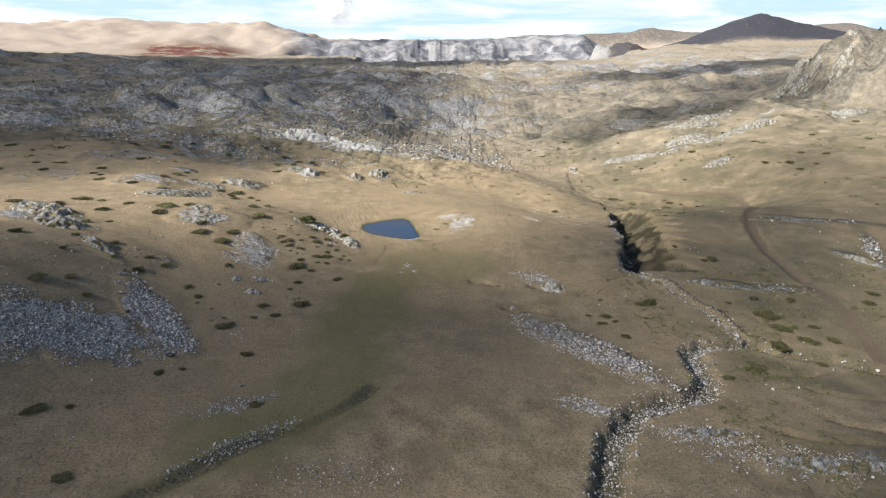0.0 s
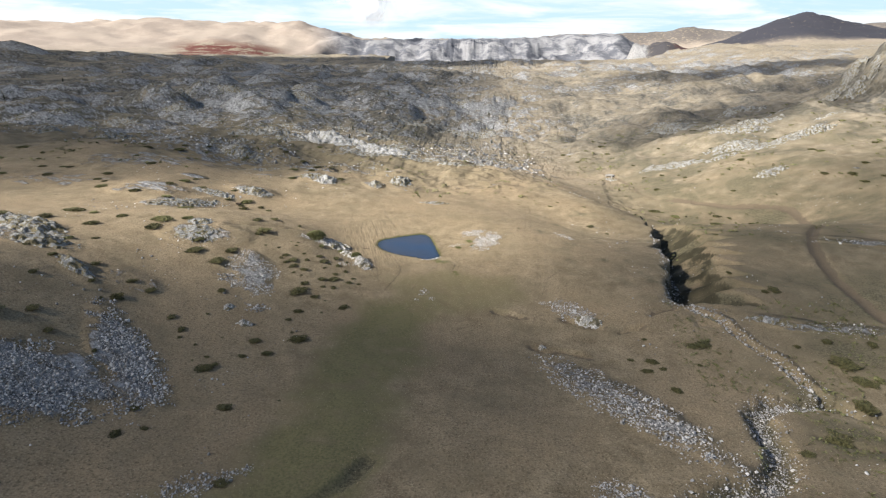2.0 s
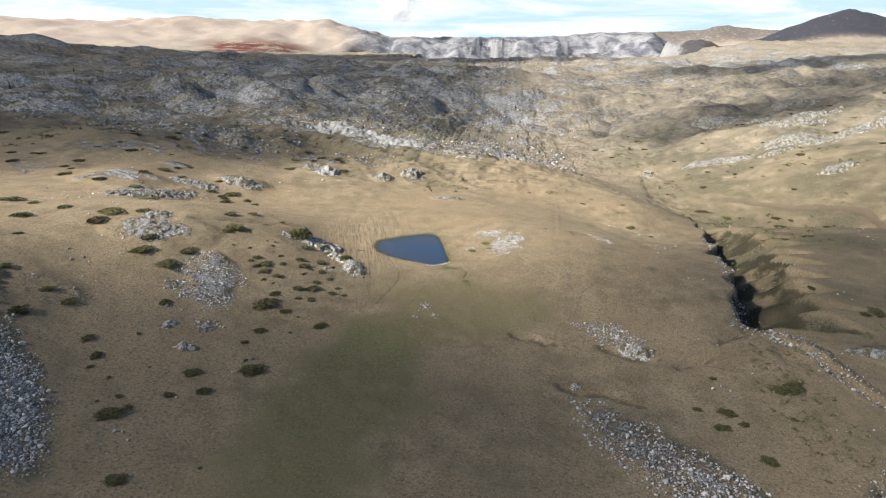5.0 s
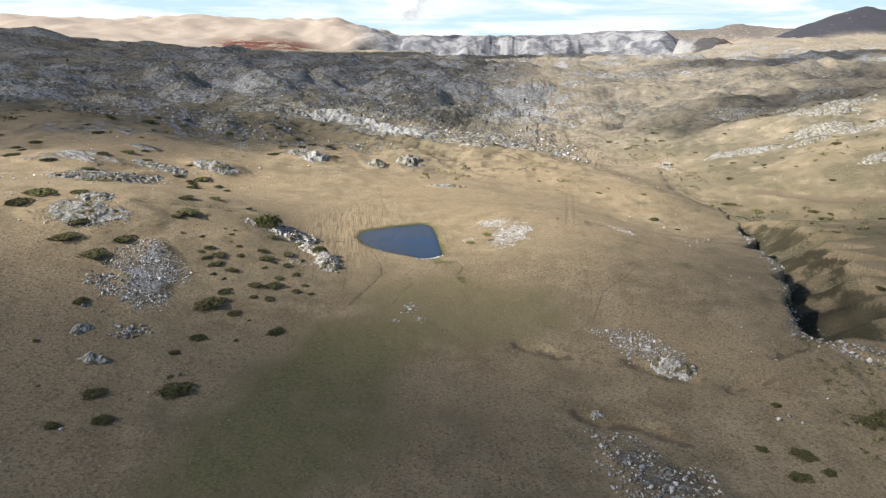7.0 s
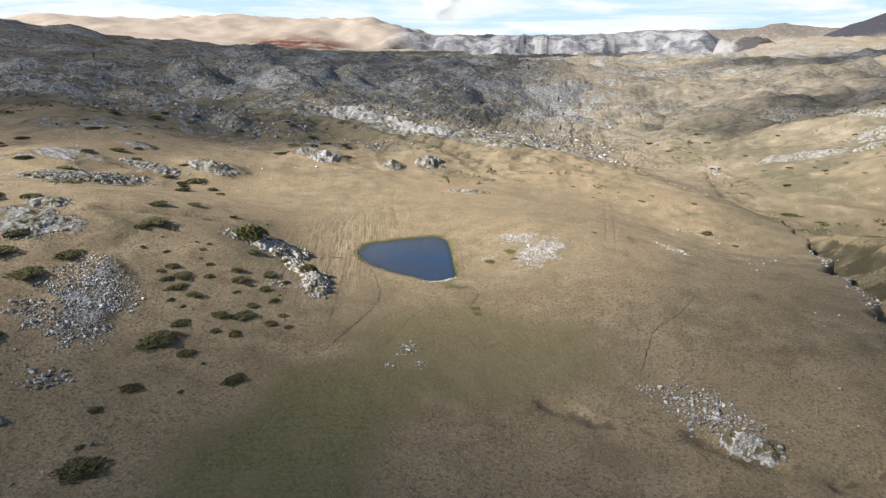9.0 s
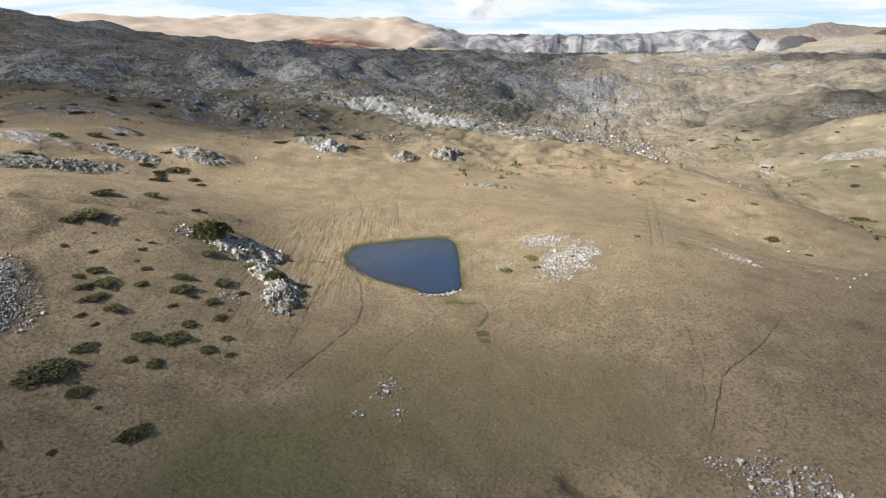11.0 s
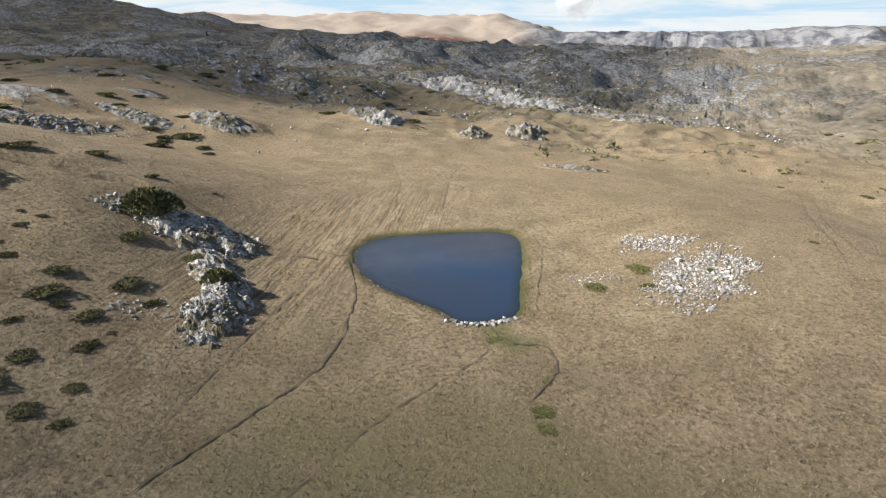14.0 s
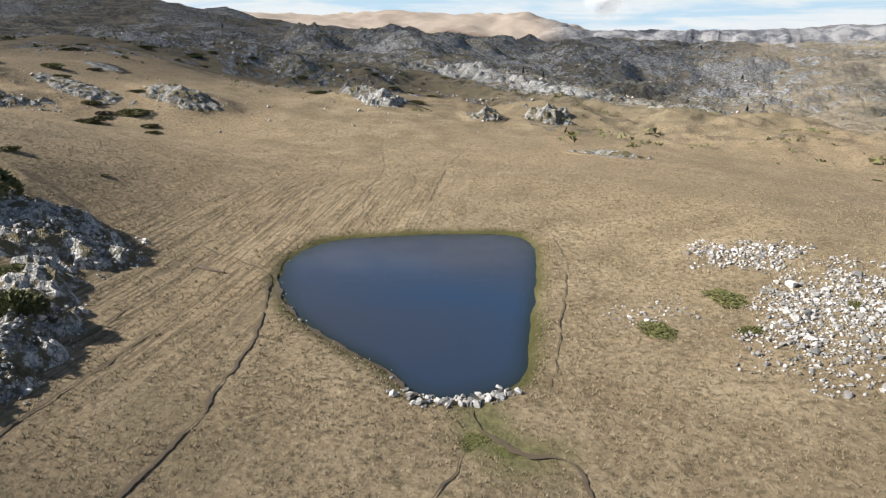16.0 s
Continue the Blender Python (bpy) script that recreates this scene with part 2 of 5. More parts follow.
def fractal(x, y, cell, octaves=5, rough=0.5):
    total, amp = 0.0, 1.0
    for k in range(octaves):
        total = total + amp * gradient_noise(x / cell + 17.3 * k, y / cell - 9.1 * k)
        cell, amp = cell / 2.03, amp * rough
    return total


def ridged(x, y, cell, octaves=4, rough=0.5):
    total, amp = 0.0, 1.0
    for k in range(octaves):
        total = total + amp * (0.55 - np.abs(2 * gradient_noise(x / cell + 5.7 * k, y / cell + 31.1 * k)))
        cell, amp = cell / 2.1, amp * rough
    return total


def smooth(v, lo, hi):
    s = np.clip((v - lo) / (hi - lo), 0, 1)
    return s * s * (3 - 2 * s)


def from_line(x, y, line):
    """Distance to a polyline in plan, and how far along it (0 to 1) the nearest place lies; only told within 30 m of it."""
    xs, ys = [q[0] for q in line], [q[1] for q in line]
    box = (x > min(xs) - 30) & (x < max(xs) + 30) & (y > min(ys) - 30) & (y < max(ys) + 30)
    if not box.all():
        best, along = np.full(np.shape(x), 1e9), np.zeros(np.shape(x))
        if box.any():
            best[box], along[box] = from_line(x[box], y[box], line)
        return best, along
    best, along = np.full(np.shape(x), 1e9), np.zeros(np.shape(x))
    n = len(line) - 1
    for k in range(n):
        (ax, ay), (bx, by) = line[k], line[k + 1]
        dx, dy = bx - ax, by - ay
        s = np.clip(((x - ax) * dx + (y - ay) * dy) / (dx * dx + dy * dy), 0, 1)
        d = np.hypot(x - ax - s * dx, y - ay - s * dy)
        near = d < best
        best, along = np.where(near, d, best), np.where(near, (k + s) / n, along)
    return best, along


def curve_through(points, steps=8, closed=False):
    """A smooth line (Catmull-Rom) through points in plan."""
    out, n = [], len(points)
    for k in range(n if closed else n - 1):
        q = [points[(k + j) % n] if closed else points[min(max(k + j, 0), n - 1)] for j in (-1, 0, 1, 2)]
        for i in range(steps):
            s = i / steps
            out.append(tuple(0.5 * (2 * b + (c - a) * s + (2 * a - 5 * b + 4 * c - d) * s * s + (3 * b - a - 3 * c + d) * s ** 3) for a, b, c, d in zip(*q)))
    if not closed:
        out.append(points[-1])
    return out


# ---- the plan ----
POND_Z = -0.95
POND = curve_through([(-23.6, 179.6), (-24.9, 182.6), (-24.4, 186.4), (-20.6, 189.3), (-16.0, 191.7), (-13.0, 192.5), (-11.0, 190.3), (-9.3, 184.6), (-8.0, 178.6), (-7.0, 174.4), (-7.5, 172.7), (-9.2, 171.2), (-10.9, 171.2), (-12.6, 172.4), (-15.6, 173.5), (-18.6, 174.9), (-21.4, 176.9)], 6, True)
STREAM = curve_through([(17, 44), (19, 57), (22, 67), (25, 73), (29, 79), (35, 83), (42, 87), (46, 94), (47, 101), (49, 107), (53, 111), (59, 112), (64, 113)])
SIDE_STREAM = curve_through([(64, 113), (67, 109.5), (74, 108.5), (80, 106), (92, 98)])
CHANNEL = curve_through([(64, 113), (62, 119), (61, 126), (57, 134), (55, 142), (52, 146), (50, 150)])
GULLY = curve_through([(49, 148), (51.5, 156), (54.5, 167), (56.5, 178), (59, 191), (62.5, 206), (65, 220), (67, 236), (66.5, 250), (63, 264), (66, 300), (74, 350)])
ROAD = curve_through([(36, 520), (38, 490), (42, 432), (53, 392), (72, 368), (80, 354), (81.5, 328), (80.5, 308), (85, 296), (92, 291), (108, 281), (130, 267), (119, 225), (103, 200), (95, 180), (91, 160), (90, 141), (91, 129), (88, 115), (84, 98), (78, 70)])
BRANCH = curve_through([(89, 151), (99, 146), (112, 140), (140, 128)])
WALL_LINE = curve_through([(101, 196), (108, 193), (118, 191), (131, 188.5), (150, 180)])
EAST_BROOK = curve_through([(131, 188), (126, 175), (120, 162), (115, 151), (111, 140)])
DITCH = curve_through([(-40, 50), (-34, 57), (-31, 60), (-26, 66), (-22, 70), (-18, 73), (-14, 78), (-11, 84)])
TRAILS = [curve_through(q) for q in (
    [(-31, 180.5), (-27, 180), (-24.2, 179), (-22.3, 176.5), (-20, 173), (-18.4, 169.5), (-17, 166), (-16, 161), (-17, 155), (-19, 147)],
    [(-11, 194), (-8.6, 189), (-7.3, 183), (-6.2, 177), (-5.6, 173)],
    [(-43, 231), (-40, 222), (-33, 210), (-28.5, 199), (-25, 191)],
    [(-35, 216), (-29, 208), (-26, 203), (-25, 197)],
    [(-7.2, 168.2), (-7.6, 165), (-9.4, 160.7), (-10.9, 155.8), (-12.5, 150)],
    [(-24, 158), (-25.5, 166), (-28, 176), (-31, 188), (-36, 203)],
    [(-20, 152), (-21.6, 160), (-23.5, 168.5), (-25, 174.5), (-25.5, 178)],
    [(-28.5, 184), (-32, 195), (-36, 205), (-41, 215)],
    [(-21, 195), (-24, 204), (-27.5, 216), (-30, 230)],
    [(20.6, 238.8), (19.6, 222), (18.3, 206.8), (16.1, 183.8)],
    [(22.4, 238), (21.4, 222), (20.0, 207), (17.8, 184)],
    [(28.9, 172.1), (25.4, 165.3), (22.2, 161), (20.2, 158.4), (18.8, 153.5), (17.8, 150)],
    [(18.0, 166.7), (18.3, 162), (18.4, 158), (17.9, 153.3)],
    [(-8, 170.6), (-7.2, 169.3), (-5.5, 168.6), (-4.0, 168.7), (-3.0, 167.6), (-2.6, 165.5), (-3.6, 161)],
    )]
SCARPS = [curve_through(q) for q in ([(-61, 165), (-55, 169), (-48, 174.5), (-42, 178), (-38, 178)], [(6, 143.5), (10, 142.6), (13.5, 140.8)], [(20.5, 141), (24, 139.3), (27, 137.5), (30, 137)], [(40, 142), (43, 144.5), (47.5, 147)], [(32, 134.5), (35, 136.4), (38.5, 137.6)], [(13, 129), (16.5, 127), (21, 126.6), (25, 123)], [(58, 79), (68, 76), (80, 78)], [(62, 93), (72, 90), (86, 94)], [(46, 76), (54, 73), (62, 72)], [(54, 101), (62, 99), (72, 101)])]
WHEELS = [curve_through(q) for q in (
    [(5, 45), (7, 60), (9, 77), (11, 110), (15, 140), (19, 171), (20, 200)], [(7, 45), (9, 60), (11, 77), (13, 110), (17, 140), (21, 171), (22, 200)],
    [(10, 118), (13, 133), (18, 147), (22, 165), (24, 180), (21, 200)], [(-9, 58), (-7, 68), (-5, 82), (-2, 114)], [(-7, 58), (-5, 68), (-3, 82), (0, 110)])]
GREEN = curve_through([(-9, 148), (-14, 138), (-16, 124), (-17, 108), (-18, 92), (-19, 78), (-25, 68)])

# swells and hollows of the meadow and of the high plain: x, y, breadth, height
MEADOW_HILLS = [(-110, 130, 40, 7.4), (-15, 130, 22, -3), (120, 265, 22, -7.8), (-50, 280, 40, -4.4), (45, 220, 22, -6.7), (60, 115, 22, -2.8), (-45, 205, 22, -2.2), (-45, 100, 22, -3), (70, 340, 40, -12.9), (15, 130, 22, -3.7), (-105, 280, 22, -2.4), (0, 250, 22, -1.5), (75, 250, 22, -2.9), (-75, 205, 22, -4.1)]
SLOPE_HILLS = [(-30, 175, 22, -3.7), (45, 85, 22, -1.1), (15, 190, 22, 2.3), (-60, 175, 22, 7.2), (-60, 130, 22, -2.6), (-90, 100, 22, 7.8), (-105, 235, 22, 4.2), (220, 430, 40, 6.4), (105, 205, 22, 1.9), (-45, 310, 22, -0.1), (90, 100, 22, -4.6), (-200, 400, 40, -3), (120, 250, 22, -5.9), (-60, 250, 22, 2.3)]
FAR_HILLS = [(60, 420, 80, -10.8), (120, 180, 80, -5.1), (400, 400, 160, 11.2), (-320, 40, 160, 10), (-900, 700, 400, 15.4), (-120, 420, 80, -2.7), (160, -200, 160, 13.1), (60, 540, 80, -6.9), (600, 1300, 400, 3.9), (-200, 1000, 160, -5.5), (300, 540, 80, -6.5), (520, 640, 160, 7.1), (-320, -200, 160, 9.3), (280, -200, 160, 12), (-1200, 700, 400, 15.4), (-180, 540, 80, 3.2), (0, 480, 80, -13.7), (640, 1120, 160, 10.8), (300, 240, 80, 5.3), (-1200, 400, 400, 13.9), (520, 520, 160, 9.8), (-240, 120, 80, 7.8), (-560, 760, 160, -5.5), (-200, -200, 160, 9.8), (-240, 240, 80, 3.7), (900, 1000, 400, 9.2)]
NEAR_HILLS = MEADOW_HILLS + SLOPE_HILLS
KNOLLS = [(74, 284, 20, -7.5), (90, 256, 17, -5.5), (62, 268, 10, -1.5), (47, 238, 10, 3.4), (34, 254, 13, 1.8), (-33, 168, 8, 0.9), (-75, 224, 7, 1.6), (-59, 259, 7, 1.6), (-130, 300, 11, 6.0), (-110, 304, 9, 3.0), (-97, 312, 9, 3.0), (-34, 279, 5, 2.4), (-27, 272, 6, 1.5), (-88, 212, 9, 1.4), (-101, 204, 11, 3.0), (-150, 262, 16, 4.0), (-120, 255, 12, 2.5), (-8, 284, 6, 1.2), (10, 290, 9, 1.4)]
CRAG = (384, 512)
PEAKS = [(1446, 3006, 300, 118), (1680, 3180, 300, 36), (1230, 3000, 200, 14), (-1500, 1100, 400, 120)]
# crest of the dark ridge in the west: x, y, height
CREST = [(-980, 560, 70), (-850, 690, 40), (-700, 790, 30), (-655, 850, 24), (-615, 945, 16), (-690, 1250, 10), (-795, 1710, 8), (-620, 1950, 2)]


def swells(x, y):
    z = np.zeros(np.shape(x))
    for hx, hy, r, h in NEAR_HILLS + KNOLLS + FAR_HILLS:
        d2 = ((x - hx) ** 2 + (y - hy) ** 2) / (2 * r * r)
        close = d2 < 12
        if np.any(close):
            z[close] += h * np.exp(-d2[close])
    return z


def mountains(x, y):
    """The rim of the high plain and what stands beyond it."""
    reach, az = np.hypot(x, y), np.degrees(np.arctan2(x, y))
    if not np.any(reach > 470):
        return np.zeros(np.shape(x))
    wob = fractal(x, y, 420, 5, 0.5)
    edge = smooth(reach, 1900 + 150 * wob, 2500) * smooth(np.abs(az - 2), 24, 14) * smooth(y, 0, 300)
    z = -70 * edge * smooth(reach, 4300, 3800)
    z = z + (122 + 26 * wob + 26 * ridged(x, y, 340, 4, 0.55)) * np.exp(-((reach - 3650) / 520) ** 2) * smooth(az, -9, -17) * smooth(az, -100, -60)
    wall = smooth(reach + 260 * ridged(x, y, 420, 3, 0.5) + 70 * fractal(x, y, 240, 4, 0.6), 2960, 3480) * smooth(reach, 4150, 3700)
    z = z + (118 + 22 * wob) * wall * smooth(az, -19, -11) * smooth(az, 15.5, 11.5)
    z = z + (66 + 30 * wob + 24 * ridged(x, y, 150, 4, 0.6)) * np.exp(-((reach - 2650) / 210) ** 2) * smooth(az, 12.4, 13.4) * smooth(az, 20, 15.5)
    z = z + (18 + 14 * wob) * smooth(reach, 1300, 2150) * smooth(az, 13, 21) * smooth(az, 70, 50)
    z = z * smooth(reach, 550, 950)
    on = (x < -300) & (y > 200) & (y < 2400) & (reach > 520) & (reach < 2600)
    if np.any(on):
        cx, cy, top = x[on], y[on], z[on]
        broken, uneven = 1 + 0.3 * fractal(cx, cy, 160, 4), 7 * fractal(cx, cy, 90, 4)
        for (ax, ay, ah), (bx, by, bh) in zip(CREST, CREST[1:]):
            u = np.clip(((cx - ax) * (bx - ax) + (cy - ay) * (by - ay)) / ((bx - ax) ** 2 + (by - ay) ** 2), 0, 1)
            d = np.hypot(cx - ax - u * (bx - ax), cy - ay - u * (by - ay)) * broken
            top = np.maximum(top, (ah + u * (bh - ah) + uneven) * np.exp(-(d / 170) ** 1.3) * smooth(reach[on], 520, 760))
        z[on] = top
    for px, py, r, h in PEAKS:
        d = np.hypot(x - px, y - py) * (1 + 0.25 * fractal(x, y, 300, 4))
        z = z + h * np.exp(-(d / r) ** 1.15) * smooth(reach, 480, 620)
    z = z + (46 + 35 * wob + 55 * np.exp(-((az - 31) / 3.0) ** 2) + 25 * np.exp(-((az - 16.5) / 2.0) ** 2)) * np.exp(-((reach - 4480) / 300) ** 2) * smooth(az, 6, 12) * smooth(az, 80, 60)
    return z


def inside_pond(x, y):
    """Signed distance to the shore: negative in the water."""
    d, _ = from_line(x, y, POND + POND[:1])
    odd = np.zeros(np.shape(x), bool)
    for (ax, ay), (bx, by) in zip(POND, POND[1:] + POND[:1]):
        if ay != by:
            odd ^= ((ay > y) != (by > y)) & (x < (bx - ax) * (y - ay) / (by - ay) + ax)
    return np.where(odd, -d, d)


def away(x, y):
    return np.hypot(x / 1.1, y - 175)


def gully_form(x, y):
    """Distance to the gully's bed, how far along it, how much of the depth is cut there (0 to 1) and that depth. Side gullies cut far back
    into the east bank and leave spurs between them; the west rim breaks off in scallops."""
    d, s = from_line(x, y, GULLY)
    east = x > np.interp(y, [q[1] for q in GULLY], [q[0] for q in GULLY])
    deep = 7.2 * smooth(s, 0.0, 0.16) * smooth(s, 0.82, 0.62) + 0.6
    turn = (y + 0.5 * d + 3.0 * fractal(x, y, 16, 2)) / 8.5
    spur = 2 * np.abs(turn - np.floor(turn) - 0.5)
    back = 9.5 + 8.5 * (1 - spur) ** 1.2 + 3.5 * fractal(x + 40, y, 13, 3)
    rim = np.maximum(4.2 + 4.6 * fractal(x * 0.3, y, 11, 2) + 0.6 * fractal(x, y, 2.5, 2), 1.6)
    cut = np.where(east, np.clip(1 - (d - 0.7) / back, 0, 1) ** 0.9, smooth(d, rim, 0.8))
    return d, s, cut, deep


def height(x, y):
    """The ground's height."""
    x, y = np.asarray(x, float), np.asarray(y, float)
    far = away(x, y)
    z = swells(x, y) + mountains(x, y)
    crag = np.hypot(x - CRAG[0], y - CRAG[1])
    near_crag = crag < 260
    if np.any(near_crag):
        q = crag[near_crag] + 20 * ridged(x[near_crag], y[near_crag], 55, 5, 0.6)
        q = q + 9 * ridged(x[near_crag] + 0.5 * y[near_crag], y[near_crag] + 60, 26, 4, 0.6)
        z[near_crag] += 40 * smooth(q, 135, 62) + 16 * smooth(q, 85, 15)
    karst = smooth(far, 110, 400)
    z = z + karst * (7.0 * ridged(x, y, 120, 4, 0.45) + 6.0 * fractal(x, y + 400, 75, 4, 0.45) + 3.2 * ridged(x + 900, y, 46, 4, 0.45)) * (0.5 + 0.9 * smooth(fractal(x, y, 500, 2), -0.3, 0.4))
    rough = karst * smooth(np.hypot(x, y), 2600, 1500)
    on = rough > 0
    if np.any(on):
        kx, ky = x[on], y[on]
        hump = np.abs(2 * gradient_noise(kx / 62 + 3.1, ky / 48)) + 0.45 * smooth(ky, 1700, 900) * np.abs(2 * gradient_noise(kx / 25 + 9.7, ky / 21 + 4)) + 0.2 * smooth(ky, 800, 450) * np.abs(2 * gradient_noise(kx / 10.5, ky / 9.0 + 8))
        z[on] += rough[on] * 7.5 * (hump - 0.55) * (0.55 + 0.7 * smooth(fractal(kx + 77, ky, 260, 2), -0.3, 0.4))
    z = z + 7.0 * ridged(x + 70, y, 240, 4, 0.5) * smooth(x, 20, 140) * smooth(y, 560, 750) * smooth(y, 1900, 1500)
    z = z - 6.0 * smooth(far, 190, 380) - 20.0 * smooth(np.hypot(x, y), 900, 1600) * smooth(x, 700, 350)
    z = z + 0.7 * fractal(x, y, 24, 4) * smooth(far, 30, 110) + 0.10 * fractal(x, y, 3.2, 3)
    rise = smooth(y + 10 * fractal(x, y, 40, 2), 236, 285) * smooth(x, 60, 10) * smooth(far, 420, 250)
    z = z + rise * (2.2 * ridged(x + 40, y, 30, 4, 0.55) + 0.8 * ridged(x, y + 70, 9, 3, 0.5))
    tread = smooth(np.hypot((x + 26) / 14, (y - 186) / 30), 1.1, 0.5)
    z = z + 0.14 * tread * gradient_noise((x * 0.974 + y * 0.225) / 0.9, (y * 0.974 - x * 0.225) / 9.0)
    # pond basin
    flat = smooth(np.hypot(x + 16, (y - 182) * 0.85), 30, 10)
    shore = np.full(np.shape(x), 50.0)
    close = flat > 0
    if np.any(close):
        shore[close] = inside_pond(x[close], y[close])
    bank = POND_Z + np.where(shore < 0, np.maximum(shore * 0.35, -0.9), 0.22 * smooth(shore, 0, 0.9) + 0.035 * np.maximum(shore, 0)) + 0.06 * fractal(x, y, 2.2, 2)
    z = z * (1 - flat) + bank * flat
    # stream beds, gully and ditch
    for line, half, depth, rough in ((STREAM, 3.0, 1.8, 0.8), (SIDE_STREAM, 2.4, 1.9, 0.5), (CHANNEL, 1.6, 0.9, 0.3), (DITCH, 1.8, 0.7, 0.4), (ROAD[76:128], 2.2, 0.7, 0.6)):
        xs, ys = [q[0] for q in line], [q[1] for q in line]
        box = (x > min(xs) - 9) & (x < max(xs) + 9) & (y > min(ys) - 9) & (y < max(ys) + 9)
        if np.any(box):
            d, _ = from_line(x[box], y[box], line)
            z[box] -= depth * smooth(d + rough * fractal(x[box], y[box], 4, 3), half, half * 0.25)
    box = (x > 30) & (x < 110) & (y > 135) & (y < 370)
    if np.any(box):
        gx, gy = x[box], y[box]
        d, s, cut, deep = gully_form(gx, gy)
        z[box] -= deep * cut - 0.5 * fractal(gx, gy, 3.0, 3) * smooth(cut, 0, 0.3)
    for line in SCARPS:
        box = (x > line[0][0] - 5) & (x < line[-1][0] + 5) & (np.abs(y - line[1][1]) < 12)
        if np.any(box):
            d, s = from_line(x[box], y[box], line)
            z[box] -= 0.7 * smooth(d + 0.5 * fractal(x[box], y[box], 3, 2), 1.5, 0.2) * smooth(np.abs(s - 0.5), 0.5, 0.3)
    for line in TRAILS:
        xs, ys = [q[0] for q in line], [q[1] for q in line]
        box = (x > min(xs) - 2) & (x < max(xs) + 2) & (y > min(ys) - 2) & (y < max(ys) + 2)
        if np.any(box):
            d, _ = from_line(x[box], y[box], line)
            z[box] -= 0.05 * smooth(d, 0.6, 0.1)
    return z


def height_at(x, y):
    return float(height(np.array([x]), np.array([y]))[0])


# rocky ground: x, y, half length, half breadth, turn in degrees, how bare
ROCKY = [(-125, 250, 28, 16, 30, 0.75), (-138, 212, 20, 12, 0, 0.65), (-63, 92, 17, 8, 15, 1.0), (-55, 106, 14, 4, -48, 1.0), (27, 105, 18, 5, -58, 0.7), (-47.2, 145.5, 4.2, 7.4, 20, 0.9), (-95, 140, 14, 9, -20, 0.8), (-86, 195, 14, 6, 58, 0.8), (-64, 156, 8, 6, 10, 0.7), (-75, 224, 9, 5, 0, 0.75),
         (-56, 252, 8, 5, 10, 0.7), (-86, 270, 12, 4, 5, 0.6), (-60, 365, 34, 16, 0, 0.95), (-120, 320, 40, 14, 10, 0.6), (-38, 256, 4, 8, 20, 0.7), (-26, 256, 6, 10, 30, 0.5),
         (-12, 230, 6, 2, 0, 0.6), (2, 262, 20, 4, 0, 0.5), (128, 345, 20, 8, 20, 0.3), (185, 365, 24, 14, 10, 0.35), (150, 300, 14, 6, 10, 0.35), (193, 377, 16, 9, 30, 0.65), (171, 288, 14, 4, 20, 0.5), (230, 430, 50, 14, 30, 0.3), (160, 440, 40, 8, 10, 0.3), (310, 560, 30, 10, 40, 0.85), (370, 500, 120, 80, 30, 0.42), (117, 191, 16, 2.2, -8, 0.7), (121, 165, 13, 2.4, 65, 0.8), (81, 138.5, 8, 2.5, -5, 0.7), (-101, 204, 12, 6, 20, 0.85), (-110, 304, 11, 6, 10, 0.7), (-97, 312, 12, 6, -10, 0.7), (-33, 275, 4, 6, 20, 0.7), (-14, 352, 16, 6, 0, 0.75), (12, 300, 16, 4, 10, 0.6), (17, 440, 40, 16, 0, 0.6), (-98, 230, 4.5, 2.5, 0, 1.1), (-79.5, 252.5, 4.5, 2.5, 0, 1.1), (120, 192, 20, 2.0, -18, 0.6), (113, 153, 12, 3, -70, 0.7), (68, 141, 8, 3, -20, 0.7), (60, 70, 18, 9, 10, 0.45), (-70, 128, 10, 5, 20, 0.6), (-60, 160, 8, 5, 0, 0.5)]


def rocky(x, y):
    far = away(x, y)
    v = np.maximum(smooth(far, 130, 330), 0.8 * smooth(y, 245, 290)) * np.clip(0.54 + 0.75 * fractal(x, y, 110, 5, 0.6), 0.08, 0.88) * smooth(np.hypot(x - 60, (y - 190) * 0.9), 60, 150)
    v = v * (1 - 0.55 * smooth(x, 10, 90) * smooth(y, 800, 500))
    lit = smooth(np.hypot((x - 400) / 380, (y - 1120) / 420), 1.0, 0.5)
    v = np.maximum(v, lit * np.clip(0.72 + 0.6 * fractal(x, y, 160, 4), 0, 0.95))
    for cx, cy, a, b, turn, full in ROCKY:
        c, s = math.cos(radians(turn)), math.sin(radians(turn))
        u, w = ((x - cx) * c + (y - cy) * s) / a, (-(x - cx) * s + (y - cy) * c) / b
        v = np.maximum(v, 0.8 * full * smooth(np.hypot(u, w) + 0.5 * fractal(x, y, 9, 3), 1.25, 0.6))
    reach, az = np.hypot(x, y), np.degrees(np.arctan2(x, y))
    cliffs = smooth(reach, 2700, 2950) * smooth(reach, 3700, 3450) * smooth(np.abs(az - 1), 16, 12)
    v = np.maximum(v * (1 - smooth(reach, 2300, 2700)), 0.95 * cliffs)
    v = np.maximum(v, 0.9 * smooth(np.abs(az - 13.4), 1.6, 0.8) * smooth(np.abs(reach - 2560), 300, 160))
    for line, half in ((STREAM, 2.6), (CHANNEL, 2.4)):
        d, _ = from_line(x, y, line)
        v = np.maximum(v, 0.4 * smooth(d + 1.5 * fractal(x, y, 5, 3), half, half * 0.4))
    return v


